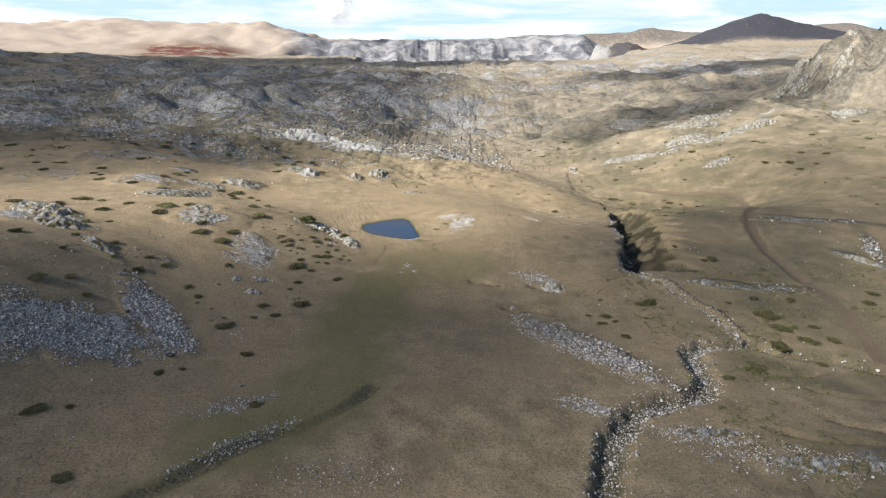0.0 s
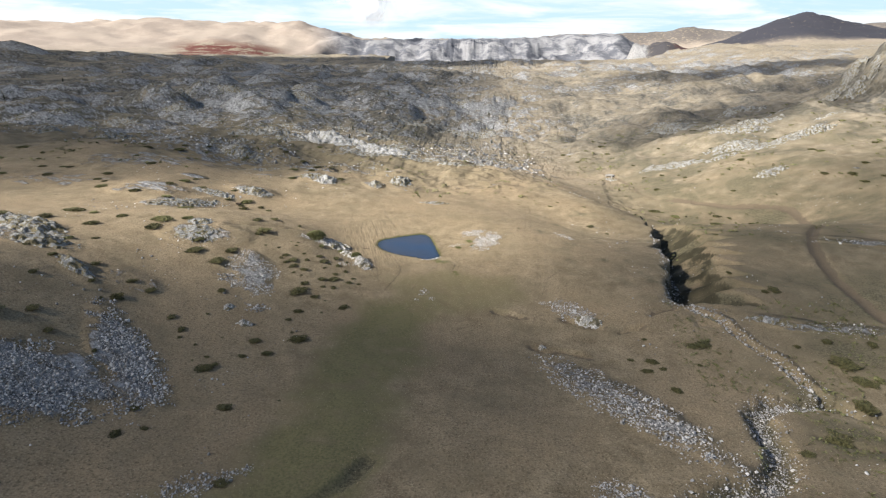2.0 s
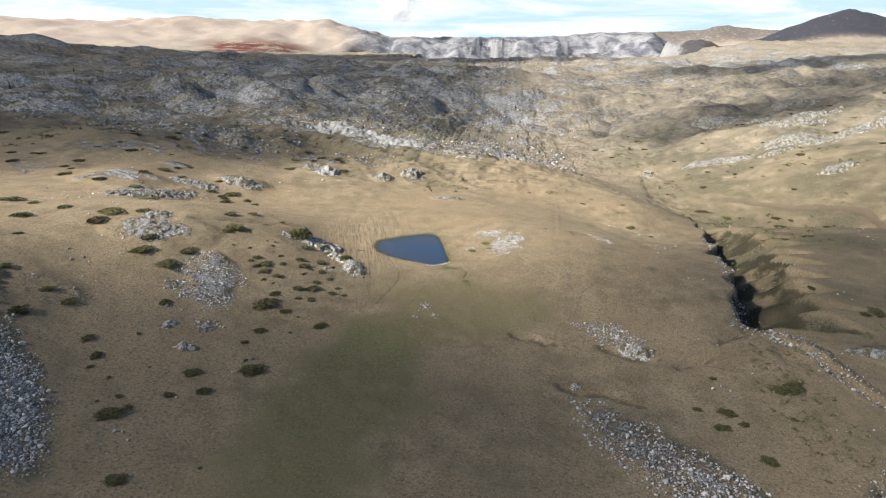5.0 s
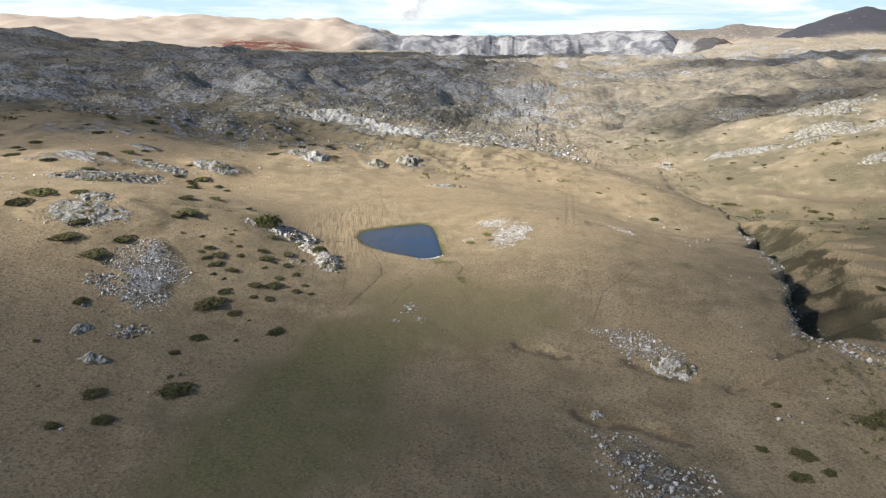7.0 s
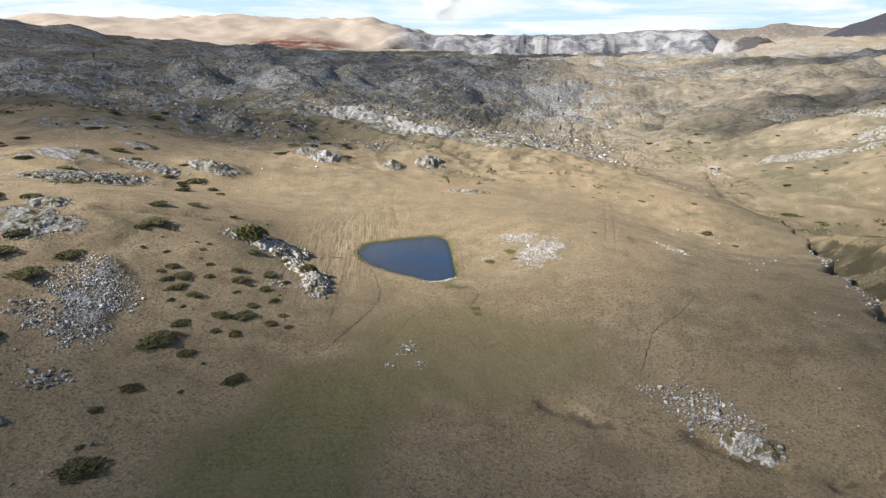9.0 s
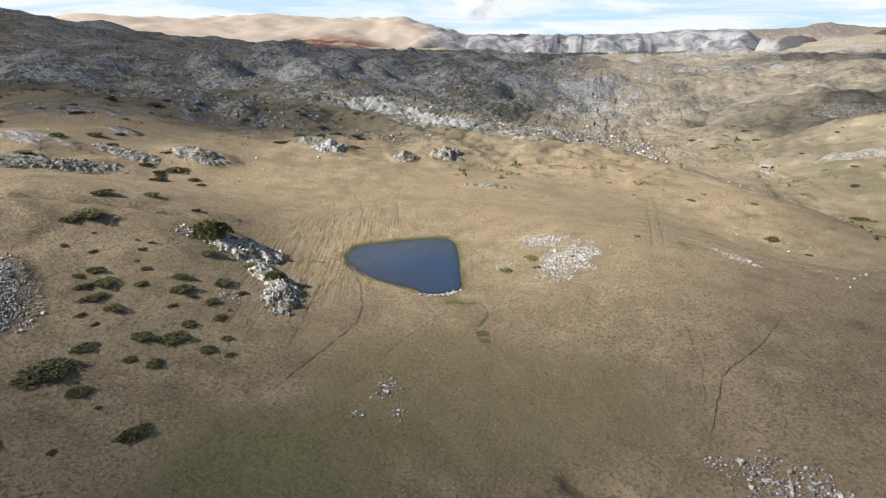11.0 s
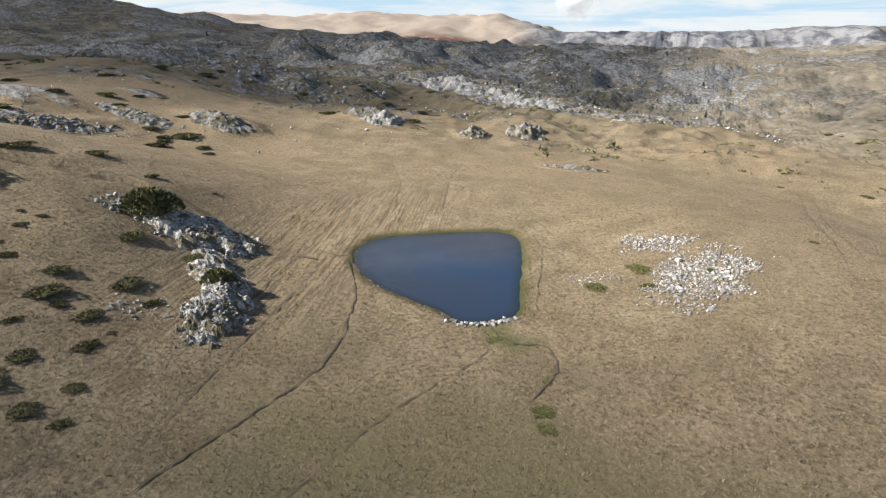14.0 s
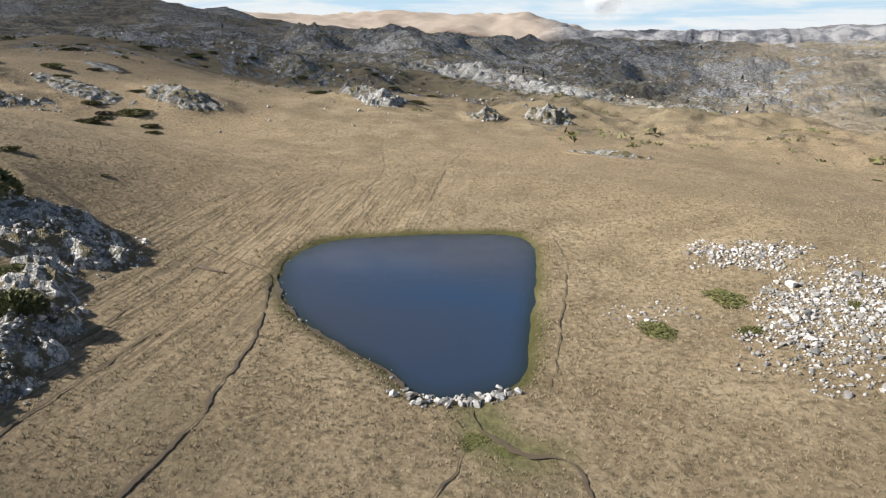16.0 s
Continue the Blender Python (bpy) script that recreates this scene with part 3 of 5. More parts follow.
def near_masks(x, y):
    """Green turf, bare earth, rock and wet margin, each 0 to 1."""
    d, s = from_line(x, y, GREEN)
    green = 0.85 * smooth(d + 6 * fractal(x, y, 14, 4), 12, 4) * smooth(y, 158, 142)
    green = np.maximum(green, 0.7 * smooth(np.hypot((x + 2.5) / 1.5, y - 152) + 4 * fractal(x, y, 8, 3), 13, 6) * 0.8)
    shore = np.full(np.shape(x), 50.0)
    box = (np.abs(x + 16) < 20) & (np.abs(y - 182) < 22)
    shore[box] = inside_pond(x[box], y[box])
    wet = smooth(shore + 0.5 * fractal(x, y, 3, 3), 1.0, 0.2)
    bare = np.zeros(np.shape(x))
    for line, half in [(q, 0.4) for q in WHEELS] + [(ROAD, 1.1), (BRANCH, 0.6), (ROAD[72:], 1.6)]:
        d, _ = from_line(x, y, line)
        bare = np.maximum(bare, smooth(d + (0.25 if half < 1 else 0.9) * fractal(x, y, 2 if half < 1 else 6, 3), half * 1.5, half * 0.5) * (0.38 if half == 0.4 else 0.95 if half == 1.6 else 0.5))
    # bare earth on the small steps, also painting the shadow of their ledges
    for line in SCARPS:
        d, _ = from_line(x, y, line)
        bare = np.maximum(bare, 0.8 * smooth(d + 0.9 * fractal(x, y, 2.5, 3), 0.6, 0.1))
    d, s, cut, _ = gully_form(x, y)
    bare = np.maximum(bare, 0.35 * smooth(cut + 0.5 * fractal(x, y, 5, 3), 0.55, 0.95) * smooth(s, 0.02, 0.08) * smooth(s, 0.75, 0.6))
    d, s = from_line(x, y, DITCH)
    green = np.maximum(green, 0.7 * smooth(d, 3.5, 1.2))
    d, _ = from_line(x, y, TRAILS[-1])
    green = np.maximum(green, smooth(d + 0.8 * fractal(x, y, 2, 2), 1.6, 0.4) * smooth(np.abs(x + 6.5), 3.5, 1.0))
    west = x < np.interp(y, [q[1] for q in GULLY], [q[0] for q in GULLY])
    cliff = 0.95 * smooth(cut, 0.04, 0.2) * west * smooth(fractal(x, y, 9, 2), -0.25, 0.1) * smooth(s, 0.0, 0.04) * smooth(s, 0.7, 0.5)
    return green, bare, np.maximum(rocky(x, y), cliff), wet


def far_masks(x, y):
    """Cattle treads, dark scrub (with the gully's shade), red autumn woods and heath, each 0 to 1."""
    reach, az = np.hypot(x, y), np.degrees(np.arctan2(x, y))
    rut = smooth(np.hypot((x + 28) / 13, (y - 182) / 32), 1.1, 0.4)
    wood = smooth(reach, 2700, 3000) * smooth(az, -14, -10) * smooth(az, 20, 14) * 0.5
    # gully bank: dark heath, with the west rim's shadow painted in
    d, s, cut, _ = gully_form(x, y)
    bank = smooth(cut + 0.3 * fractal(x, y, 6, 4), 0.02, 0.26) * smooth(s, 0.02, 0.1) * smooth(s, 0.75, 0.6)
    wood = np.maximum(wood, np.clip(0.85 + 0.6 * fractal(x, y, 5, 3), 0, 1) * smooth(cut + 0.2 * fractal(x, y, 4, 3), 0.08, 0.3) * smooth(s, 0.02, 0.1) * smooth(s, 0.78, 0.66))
    wood = np.maximum(wood, 0.4 * smooth(np.hypot(x - CRAG[0], y - CRAG[1]) + 40 * fractal(x, y, 40, 4), 150, 90))
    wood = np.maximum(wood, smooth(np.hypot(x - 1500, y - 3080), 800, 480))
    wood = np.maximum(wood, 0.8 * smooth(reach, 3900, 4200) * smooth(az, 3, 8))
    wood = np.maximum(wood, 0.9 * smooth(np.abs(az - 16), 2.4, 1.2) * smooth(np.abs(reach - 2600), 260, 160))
    wood = np.maximum(wood, 0.33 * smooth(reach, 380, 700) * smooth(az, 20, -5) * smooth(reach, 2500, 2000))
    red = smooth(np.abs(az + 21), 5.5, 3.0) * smooth(reach, 2300, 2600) * smooth(reach, 3200, 2950)
    red = np.maximum(red, smooth(np.abs(az - 18.0), 2.0, 1.0) * smooth(np.abs(reach - 2650), 350, 200) * 0.7)
    heath = np.maximum(smooth(away(x, y), 120, 330), 0.6 * smooth(y + 30 * fractal(x, y, 35, 3), 250, 300)) * smooth(reach, 2400, 1900) * smooth(x - 0.04 * y, 25, -60)
    heath = np.maximum(heath, 0.75 * smooth(np.hypot(x - CRAG[0], y - CRAG[1]) + 30 * fractal(x, y, 40, 4), 150, 90))
    heath = np.maximum(heath, 0.7 * smooth(np.hypot(x - 75, (y - 139) * 1.5) + 4 * fractal(x, y, 8, 3), 13, 6))
    heath = np.maximum(heath, 0.9 * smooth(x, 40, 90) * smooth(y, 195, 235) * smooth(reach, 1200, 700) * smooth(fractal(x, y + 90, 38, 5, 0.65), -0.25, 0.3))
    heath = np.maximum(heath, smooth(x + 10 * fractal(x, y, 30, 3), 42, 80) * smooth(y, 100, 130) * smooth(reach, 1200, 700) * np.clip(0.5 + 0.9 * fractal(x + 200, y, 34, 5, 0.65), 0, 0.95))
    for line, half in ((SIDE_STREAM, 4.5), (STREAM, 2.6), (DITCH, 2.0), (WALL_LINE, 3.0), (EAST_BROOK, 3.0)):
        q, _ = from_line(x, y, line)
        heath = np.maximum(heath, 0.95 * smooth(q + fractal(x, y, 4, 3), half, half * 0.4))
    heath = np.maximum(heath, 0.8 * smooth(x + 6 * fractal(x, y, 20, 3), 46, 58) * smooth(y, 160, 120) * smooth(fractal(x + 300, y, 30, 3), -0.25, 0.25))
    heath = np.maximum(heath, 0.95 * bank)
    return rut, wood, red, heath


def lines(lo, hi, step, far_lo, far_hi, grow_down, grow_up):
    """Grid lines at an even step from lo to hi, widening steadily outwards."""
    mid = list(np.arange(lo, hi + step / 2, step))
    up, down = [mid[-1]], [mid[0]]
    s = step
    while up[-1] < far_hi:
        s *= grow_up
        up.append(up[-1] + s)
    s = step
    while down[-1] > far_lo:
        s *= grow_down
        down.append(down[-1] - s)
    return np.array(down[:0:-1] + mid + up[1:])


def build_ground():
    xs = lines(-52, 76, 0.58, -4850, 4850, 1.021, 1.021)
    ys = lines(52, 240, 0.52, -700, 4850, 1.08, 1.0135)
    nx, ny = len(xs), len(ys)
    X, Y = (a.ravel() for a in np.meshgrid(xs, ys))
    Z = height(X, Y)
    mesh = bpy.data.meshes.new("ground")
    mesh.vertices.add(nx * ny)
    mesh.vertices.foreach_set("co", np.stack([X, Y, Z], 1).astype(np.float32).ravel())
    i = (np.arange(ny - 1)[:, None] * nx + np.arange(nx - 1)[None, :]).ravel()
    quads = np.stack([i, i + 1, i + 1 + nx, i + nx], 1).astype(np.int32)
    mesh.loops.add(quads.size)
    mesh.loops.foreach_set("vertex_index", quads.ravel())
    mesh.polygons.add(len(quads))
    mesh.polygons.foreach_set("loop_start", np.arange(0, quads.size, 4, dtype=np.int32))
    mesh.update(calc_edges=True)
    mesh.polygons.foreach_set("use_smooth", np.ones(len(quads), bool))
    near = list(near_masks(X, Y))
    # turf does not hold on the steep faces of the karst and gathers in its hollows
    dzy, dzx = np.gradient(Z.reshape(ny, nx), ys, xs)
    steep = np.hypot(dzx, dzy).ravel()
    karst = smooth(away(X, Y), 90, 240) * smooth(np.hypot(X, Y), 2500, 2100)
    pasture = smooth(X - 0.12 * Y, -5, 60) * smooth(Y, 800, 600)
    near[2] = np.clip(near[2] * (1 - 0.3 * karst) + karst * (1 - 0.8 * pasture) * (0.36 * smooth(steep, 0.16, 0.5) - 0.25 * smooth(steep, 0.14, 0.03)), 0, 1)
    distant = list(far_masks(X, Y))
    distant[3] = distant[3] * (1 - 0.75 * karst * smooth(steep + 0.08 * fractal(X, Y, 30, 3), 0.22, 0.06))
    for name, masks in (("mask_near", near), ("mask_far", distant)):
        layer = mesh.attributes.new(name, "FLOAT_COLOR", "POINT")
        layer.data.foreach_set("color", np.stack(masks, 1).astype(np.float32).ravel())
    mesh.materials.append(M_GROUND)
    return tagged(new("ground", mesh), "straw-coloured mountain meadow with limestone breaking through", "ground", kind="structure")


build_ground()


def build_backdrop():
    """The far sky behind the ridges, a wall round the horizon ahead."""
    bm = bmesh.new()
    rows = [[bm.verts.new((4830 * math.sin(radians(a)), 4830 * math.cos(radians(a)), z)) for a in range(-100, 101, 2)] for z in (-300, 200, 700)]
    for low, high in zip(rows, rows[1:]):
        for k in range(len(low) - 1):
            bm.faces.new((low[k], low[k + 1], high[k + 1], high[k]))
    mesh = bpy.data.meshes.new("backdrop")
    bm.to_mesh(mesh)
    bm.free()
    mesh.materials.append(M_SKY)
    tagged(new("backdrop", mesh), "pale blue far sky with thin white clouds", "sky", kind="structure")


build_backdrop()


# ---- small mesh kit ----
def mesh_of(name, verts, faces, material, flat=True):
    mesh = bpy.data.meshes.new(name)
    mesh.from_pydata([tuple(v) for v in verts], [], [tuple(f) for f in faces])
    mesh.update()
    if not flat:
        mesh.polygons.foreach_set("use_smooth", np.ones(len(mesh.polygons), bool))
    mesh.materials.append(material)
    return mesh


def joined(name, template_list, picks, places, material):
    """One mesh of many pieces: each place is (template number, 3x3 turn and size, position)."""
    tri_total = sum(len(template_list[k][1]) for k in picks)
    co, idx, base = [], [], 0
    for k, (m, p) in zip(picks, places):
        v, f = template_list[k]
        co.append(v @ m.T + p)
        idx.append(f + base)
        base += len(v)
    co, idx = np.concatenate(co).astype(np.float32), np.concatenate(idx).astype(np.int32)
    mesh = bpy.data.meshes.new(name)
    mesh.vertices.add(len(co))
    mesh.vertices.foreach_set("co", co.ravel())
    mesh.loops.add(idx.size)
    mesh.loops.foreach_set("vertex_index", idx.ravel())
    mesh.polygons.add(tri_total)
    mesh.polygons.foreach_set("loop_start", np.arange(0, idx.size, 3, dtype=np.int32))
    mesh.update(calc_edges=True)
    mesh.materials.append(material)
    return mesh


def turn_matrix(rng, size, flat=0.7):
    a, b, c = rng.uniform(0, 6.283), rng.normal(0, 0.3), rng.normal(0, 0.3)
    m = np.array(Euler((b, c, a)).to_matrix())
    return m @ np.diag([size * rng.uniform(0.8, 1.35), size * rng.uniform(0.7, 1.1), size * flat * rng.uniform(0.7, 1.2)])


def stone_templates(count):
    out = []
    rng = np.random.RandomState(11)
    for _ in range(count):
        bm = bmesh.new()
        for _ in range(11):
            v = rng.normal(size=3)
            v /= np.linalg.norm(v)
            bm.verts.new(tuple(v * rng.uniform(0.38, 0.55)))
        bmesh.ops.convex_hull(bm, input=bm.verts)
        bmesh.ops.delete(bm, geom=[v for v in bm.verts if not v.link_faces], context="VERTS")
        bmesh.ops.triangulate(bm, faces=bm.faces)
        bm.verts.index_update()
        out.append((np.array([v.co[:] for v in bm.verts]), np.array([[v.index for v in f.verts] for f in bm.faces])))
        bm.free()
    return out


STONES = stone_templates(9)
STONE_MESHES = [mesh_of("stone", v, f, M_STONE) for v, f in STONES]


def stone_heap(name, label, centre, spots, sizes, singles=0, seed=1, category="stones", lift=None):
    """Loose stones lying on the ground at spots; the largest of them are parts of their own. lift: how far rock raises a place."""
    rng = np.random.RandomState(seed)
    xs, ys = spots[:, 0], spots[:, 1]
    zs = height(xs, ys) + (lift(xs, ys) if lift else 0.0)
    thing = new(name)
    thing.location = (centre[0], centre[1], height_at(*centre))
    off = np.array(thing.location)
    order = np.argsort(-sizes)
    picks, places = [], []
    for rank, k in enumerate(order):
        s = sizes[k]
        m, t = turn_matrix(rng, s), rng.randint(len(STONES))
        p = np.array([xs[k], ys[k], zs[k] + 0.16 * s]) - off
        if rank < singles:
            ob = new("stone", STONE_MESHES[t])
            ob.parent = thing
            ob.matrix_basis = Matrix.Translation(tuple(p)) @ Matrix(m.tolist()).to_4x4()
        else:
            picks.append(t), places.append((m, p))
    if picks:
        rest = new("rubble", joined("rubble", STONES, picks, places, M_STONE))
        rest.parent = thing
        tagged(rest, kind="stuff")
    return tagged(thing, label, category, group="heaps of limestone", kind="" if singles else "stuff")


def blob_spots(rng, n, cx, cy, a, b, turn, edge=0.35):
    """Scattered places in a ragged oval."""
    out = np.empty((0, 2))
    c, s = math.cos(radians(turn)), math.sin(radians(turn))
    while len(out) < n:
        q = rng.uniform(-1.35, 1.35, (n * 4, 2))
        x, y = cx + q[:, 0] * a * c - q[:, 1] * b * s, cy + q[:, 0] * a * s + q[:, 1] * b * c
        keep = np.hypot(q[:, 0], q[:, 1]) + 0.75 * fractal(x, y, max(2.0, 0.6 * b), 4) + rng.uniform(-edge, edge, len(q)) < 0.9
        out = np.concatenate([out, np.stack([x, y], 1)[keep]])
    return out[:n]


def line_spots(rng, n, line, spread):
    """Scattered places along a line."""
    pts = np.array(line)
    k = rng.randint(0, len(pts) - 1, n)
    s = rng.rand(n, 1)
    return pts[k] * (1 - s) + pts[k + 1] * s + rng.normal(0, spread, (n, 2))


def sizes_for(rng, n, mean, top):
    return np.minimum(mean * np.exp(rng.normal(0, 0.45, n)), top)


# ---- pond ----
def build_pond():
    """Rings from the middle out to just under the bank; the outer ones lie over the shallows."""
    bm = bmesh.new()
    layer = bm.verts.layers.float.new("shallow")
    mid = np.mean(POND, 0)
    rings = []
    for grow, shallow in ((0.45, 0.0), (0.86, 0.0), (0.94, 0.45), (0.99, 1.0), (1.06, 1.0)):
        rings.append([bm.verts.new((mid[0] + (x - mid[0]) * grow, mid[1] + (y - mid[1]) * grow, POND_Z)) for x, y in POND])
        for v in rings[-1]:
            v[layer] = shallow
    bm.faces.new(rings[0])
    for inner, outer in zip(rings, rings[1:]):
        for k in range(len(inner)):
            bm.faces.new((inner[k - 1], outer[k - 1], outer[k], inner[k]))
    bmesh.ops.recalc_face_normals(bm, faces=bm.faces)
    mesh = bpy.data.meshes.new("water")
    bm.to_mesh(mesh)
    bm.free()
    mesh.materials.append(M_WATER)
    tagged(new("water", mesh), "still blue-grey water of a small mountain pond", "pond", kind="structure")


build_pond()


# ---- clouds ----
def cloud_mesh(seed, material):
    rng = np.random.RandomState(seed)
    bm = bmesh.new()
    bmesh.ops.create_icosphere(bm, subdivisions=4, radius=1.0)
    for v in bm.verts:
        n = noise.fractal(Vector(v.co) * 1.7 + Vector((seed * 3.1, 0, 0)), 0.9, 2.0, 4)
        v.co = v.co * (1 + 0.22 * n)
        v.co.z *= 1.0 if v.co.z > 0 else 0.35
    mesh = bpy.data.meshes.new("cloud")
    bm.to_mesh(mesh)
    bm.free()
    mesh.polygons.foreach_set("use_smooth", np.ones(len(mesh.polygons), bool))
    mesh.materials.append(material)
    return mesh


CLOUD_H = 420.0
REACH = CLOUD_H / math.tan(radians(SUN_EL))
# clouds added out of view to shade chosen ground: spot, half sizes, turn, seed, material
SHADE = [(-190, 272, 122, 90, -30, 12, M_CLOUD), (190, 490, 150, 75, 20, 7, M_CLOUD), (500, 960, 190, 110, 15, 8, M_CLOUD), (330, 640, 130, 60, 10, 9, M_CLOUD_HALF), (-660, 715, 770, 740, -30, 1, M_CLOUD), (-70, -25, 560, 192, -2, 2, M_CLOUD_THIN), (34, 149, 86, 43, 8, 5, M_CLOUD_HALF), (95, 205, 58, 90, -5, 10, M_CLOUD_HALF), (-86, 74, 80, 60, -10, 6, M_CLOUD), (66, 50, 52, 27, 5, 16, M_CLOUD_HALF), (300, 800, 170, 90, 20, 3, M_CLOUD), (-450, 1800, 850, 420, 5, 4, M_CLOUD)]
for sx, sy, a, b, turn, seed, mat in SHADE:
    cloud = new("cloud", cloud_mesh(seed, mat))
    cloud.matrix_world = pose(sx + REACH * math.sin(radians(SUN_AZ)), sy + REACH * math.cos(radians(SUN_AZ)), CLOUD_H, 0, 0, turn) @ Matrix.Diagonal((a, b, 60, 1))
    tagged(cloud, "unseen grey-white cloud placed to shade the ground below", "cloud", group="clouds")
# clouds that stand over the far ridges: bearing, height angle, distance, half breadth, half height
for az, el, dist, wide, tall, seed in ((-9.0, 2.2, 3450, 170, 190, 11), (-11.5, 3.3, 3600, 230, 110, 12), (4.0, 3.9, 4300, 420, 60, 13), (21.0, 4.0, 4400, 520, 70, 14)):
    cloud = new("cloud", cloud_mesh(seed, M_CLOUD_BRIGHT))
    x, y = dist * math.sin(radians(az)), dist * math.cos(radians(az))
    cloud.matrix_world = pose(x, y, 56 + dist * math.tan(radians(el)), 90, 0, -az) @ Matrix.Diagonal((wide, tall, tall, 1))
    tagged(cloud, "white cloud hanging over a distant ridge", "cloud", group="clouds")


# ---- limestone outcrops ----
def rock_rise(X, Y, cx, cy, a, b, turn, tall, seed):
    """How far a knoll of bedded limestone stands over the turf, and how deep inside its outline a place lies."""
    c, s = math.cos(radians(turn)), math.sin(radians(turn))
    U, V = ((X - cx) * c + (Y - cy) * s) / a, (-(X - cx) * s + (Y - cy) * c) / b
    cell = max(1.2, 0.5 * min(a, b))
    p = 1.0 - np.hypot(U, V) + 0.55 * fractal(X + 50 * seed, Y, cell, 4)
    dome = np.sign(p) * np.abs(p) ** (0.75 if seed < 4 else 0.85)
    tall = tall * (0.7 if seed < 4 or tall >= 2.0 or min(a, b) >= 3 else 0.9)
    beds = ridged((X * c + Y * s) * 0.6 + seed, (-X * s + Y * c) * 1.7, 1.1, 4, 0.65)
    return np.where(p > 0, tall * dome + (0.24 if seed < 4 else 0.34) * min(1.0, tall) * beds * smooth(p, 0, 0.35), np.maximum(2 * p, -0.5)), p


def outcrop(label, cx, cy, a, b, turn, tall, seed, step=0.22, material=M_ROCK):
    """A ragged knoll of bedded limestone that rises out of the turf."""
    c, s = math.cos(radians(turn)), math.sin(radians(turn))
    nu, nv = int(2.6 * a / step), int(2.6 * b / step)
    U, V = (q.ravel() for q in np.meshgrid(np.linspace(-1.3, 1.3, nu), np.linspace(-1.3, 1.3, nv)))
    X, Y = cx + U * a * c - V * b * s, cy + U * a * s + V * b * c
    rise, p = rock_rise(X, Y, cx, cy, a, b, turn, tall, seed)
    Z = height(X, Y) + rise
    off = np.array([cx, cy, height_at(cx, cy)])
    i = (np.arange(nv - 1)[:, None] * nu + np.arange(nu - 1)[None, :]).ravel()
    quads = np.stack([i, i + 1, i + 1 + nu, i + nu], 1)
    quads = quads[(p[quads] > -0.14).any(1)]
    used = np.unique(quads)
    back = np.zeros(nu * nv, int)
    back[used] = np.arange(len(used))
    mesh = mesh_of("limestone_outcrop", (np.stack([X, Y, Z], 1) - off)[used], back[quads], material)
    ob = new("limestone_outcrop", mesh)
    ob.location = tuple(off)
    return tagged(ob, label, "rock", group="limestone outcrops")


UPPER_KNOLL, LOWER_KNOLL = (-36.0, 174.2, 4.8, 3.2, 20, 1.9, 1), (-26.2, 164.8, 5.2, 1.8, 117, 1.9, 2)


def knoll_lift(x, y):
    return np.maximum(0, np.maximum(rock_rise(x, y, *UPPER_KNOLL)[0], rock_rise(x, y, *LOWER_KNOLL)[0]))


KNOLL = "grey-white fissured limestone knoll rising from dry turf"
for spec in (UPPER_KNOLL, LOWER_KNOLL, (-30.9, 169.7, 3.6, 1.9, 135, 1.1, 3)):
    outcrop(KNOLL, *spec)
for spec in ((-97, 145, 9, 5, -15, 3.0, 4, 0.4), (-88, 136, 6, 4, 10, 2.0, 5, 0.4), (-85.5, 195.5, 12, 4.0, 58, 1.1, 6, 0.3), (-84, 214, 7, 3, 10, 0.9, 7, 0.3), (-74, 223, 6, 3.5, 0, 2.2, 8, 0.4),
             (-55.5, 251, 4, 4, 20, 2.6, 9, 0.35), (-60, 254, 7, 3, 10, 1.6, 10, 0.35), (-87, 272, 7, 2.0, 0, 0.6, 12, 0.35), (-37, 255, 2.5, 6, 15, 1.4, 13, 0.35), (-28, 262, 4, 5, 20, 3.0, 14, 0.35),
             (-12, 231, 5, 1.4, -5, 0.6, 15, 0.3), (-80, 366, 22, 9, -14, 7, 16, 0.8), (-48, 348, 19, 6, -32, 5, 17, 0.8), (26.8, 139.5, 3.0, 1.5, -25, 1.2, 18, 0.22), (-42, 125, 1.6, 0.9, 10, 0.9, 19, 0.18),
             (16, 128.5, 0.9, 0.6, 0, 0.5, 20, 0.15), (-47, 130, 1.0, 1.4, 0, 0.7, 21, 0.2), (-76, 128, 5, 2, -30, 1.6, 22, 0.35), (-64, 156.5, 5.0, 4.5, 10, 0.9, 36, 0.26), (-66, 163, 3.0, 2.4, 30, 0.7, 37, 0.26),
             (50, 66, 8, 1.6, -8, 0.9, 26, 0.25), (38, 73.5, 5, 1.1, 5, 0.7, 27, 0.25), (66, 141, 5, 1.4, -20, 0.9, 28, 0.25), (112, 155, 6, 1.5, -70, 1.0, 29, 0.3), (135, 300, 7, 3, 10, 1.6, 30, 0.4), (183, 362, 12, 5, 15, 3.0, 31, 0.5), (130, 345, 10, 3, 20, 1.6, 32, 0.5), (76, 355, 4, 2, -40, 0.8, 33, 0.35)):
    outcrop("pale limestone ledge standing out of the straw-coloured slope", *spec, material=M_ROCK_PALE if spec[6] in (9, 16, 17) else M_ROCK if spec[7] < 0.24 else M_ROCK_FAR)

# rocky backs that roll over the high plain
r = np.random.RandomState(31)
for k in range(64):
    x, y = (r.uniform(-250, 15), r.uniform(292, 620)) if k < 46 else (r.uniform(80, 260), r.uniform(330, 560))
    a = r.uniform(7, 17) * (0.7 + y / 1200)
    outcrop("grey limestone hump on the high plain", x, y, a, a * r.uniform(0.35, 0.6), r.uniform(-25, 25), r.uniform(1.2, 3.2), 60 + k, 0.55 + y / 900, M_ROCK_FAR)

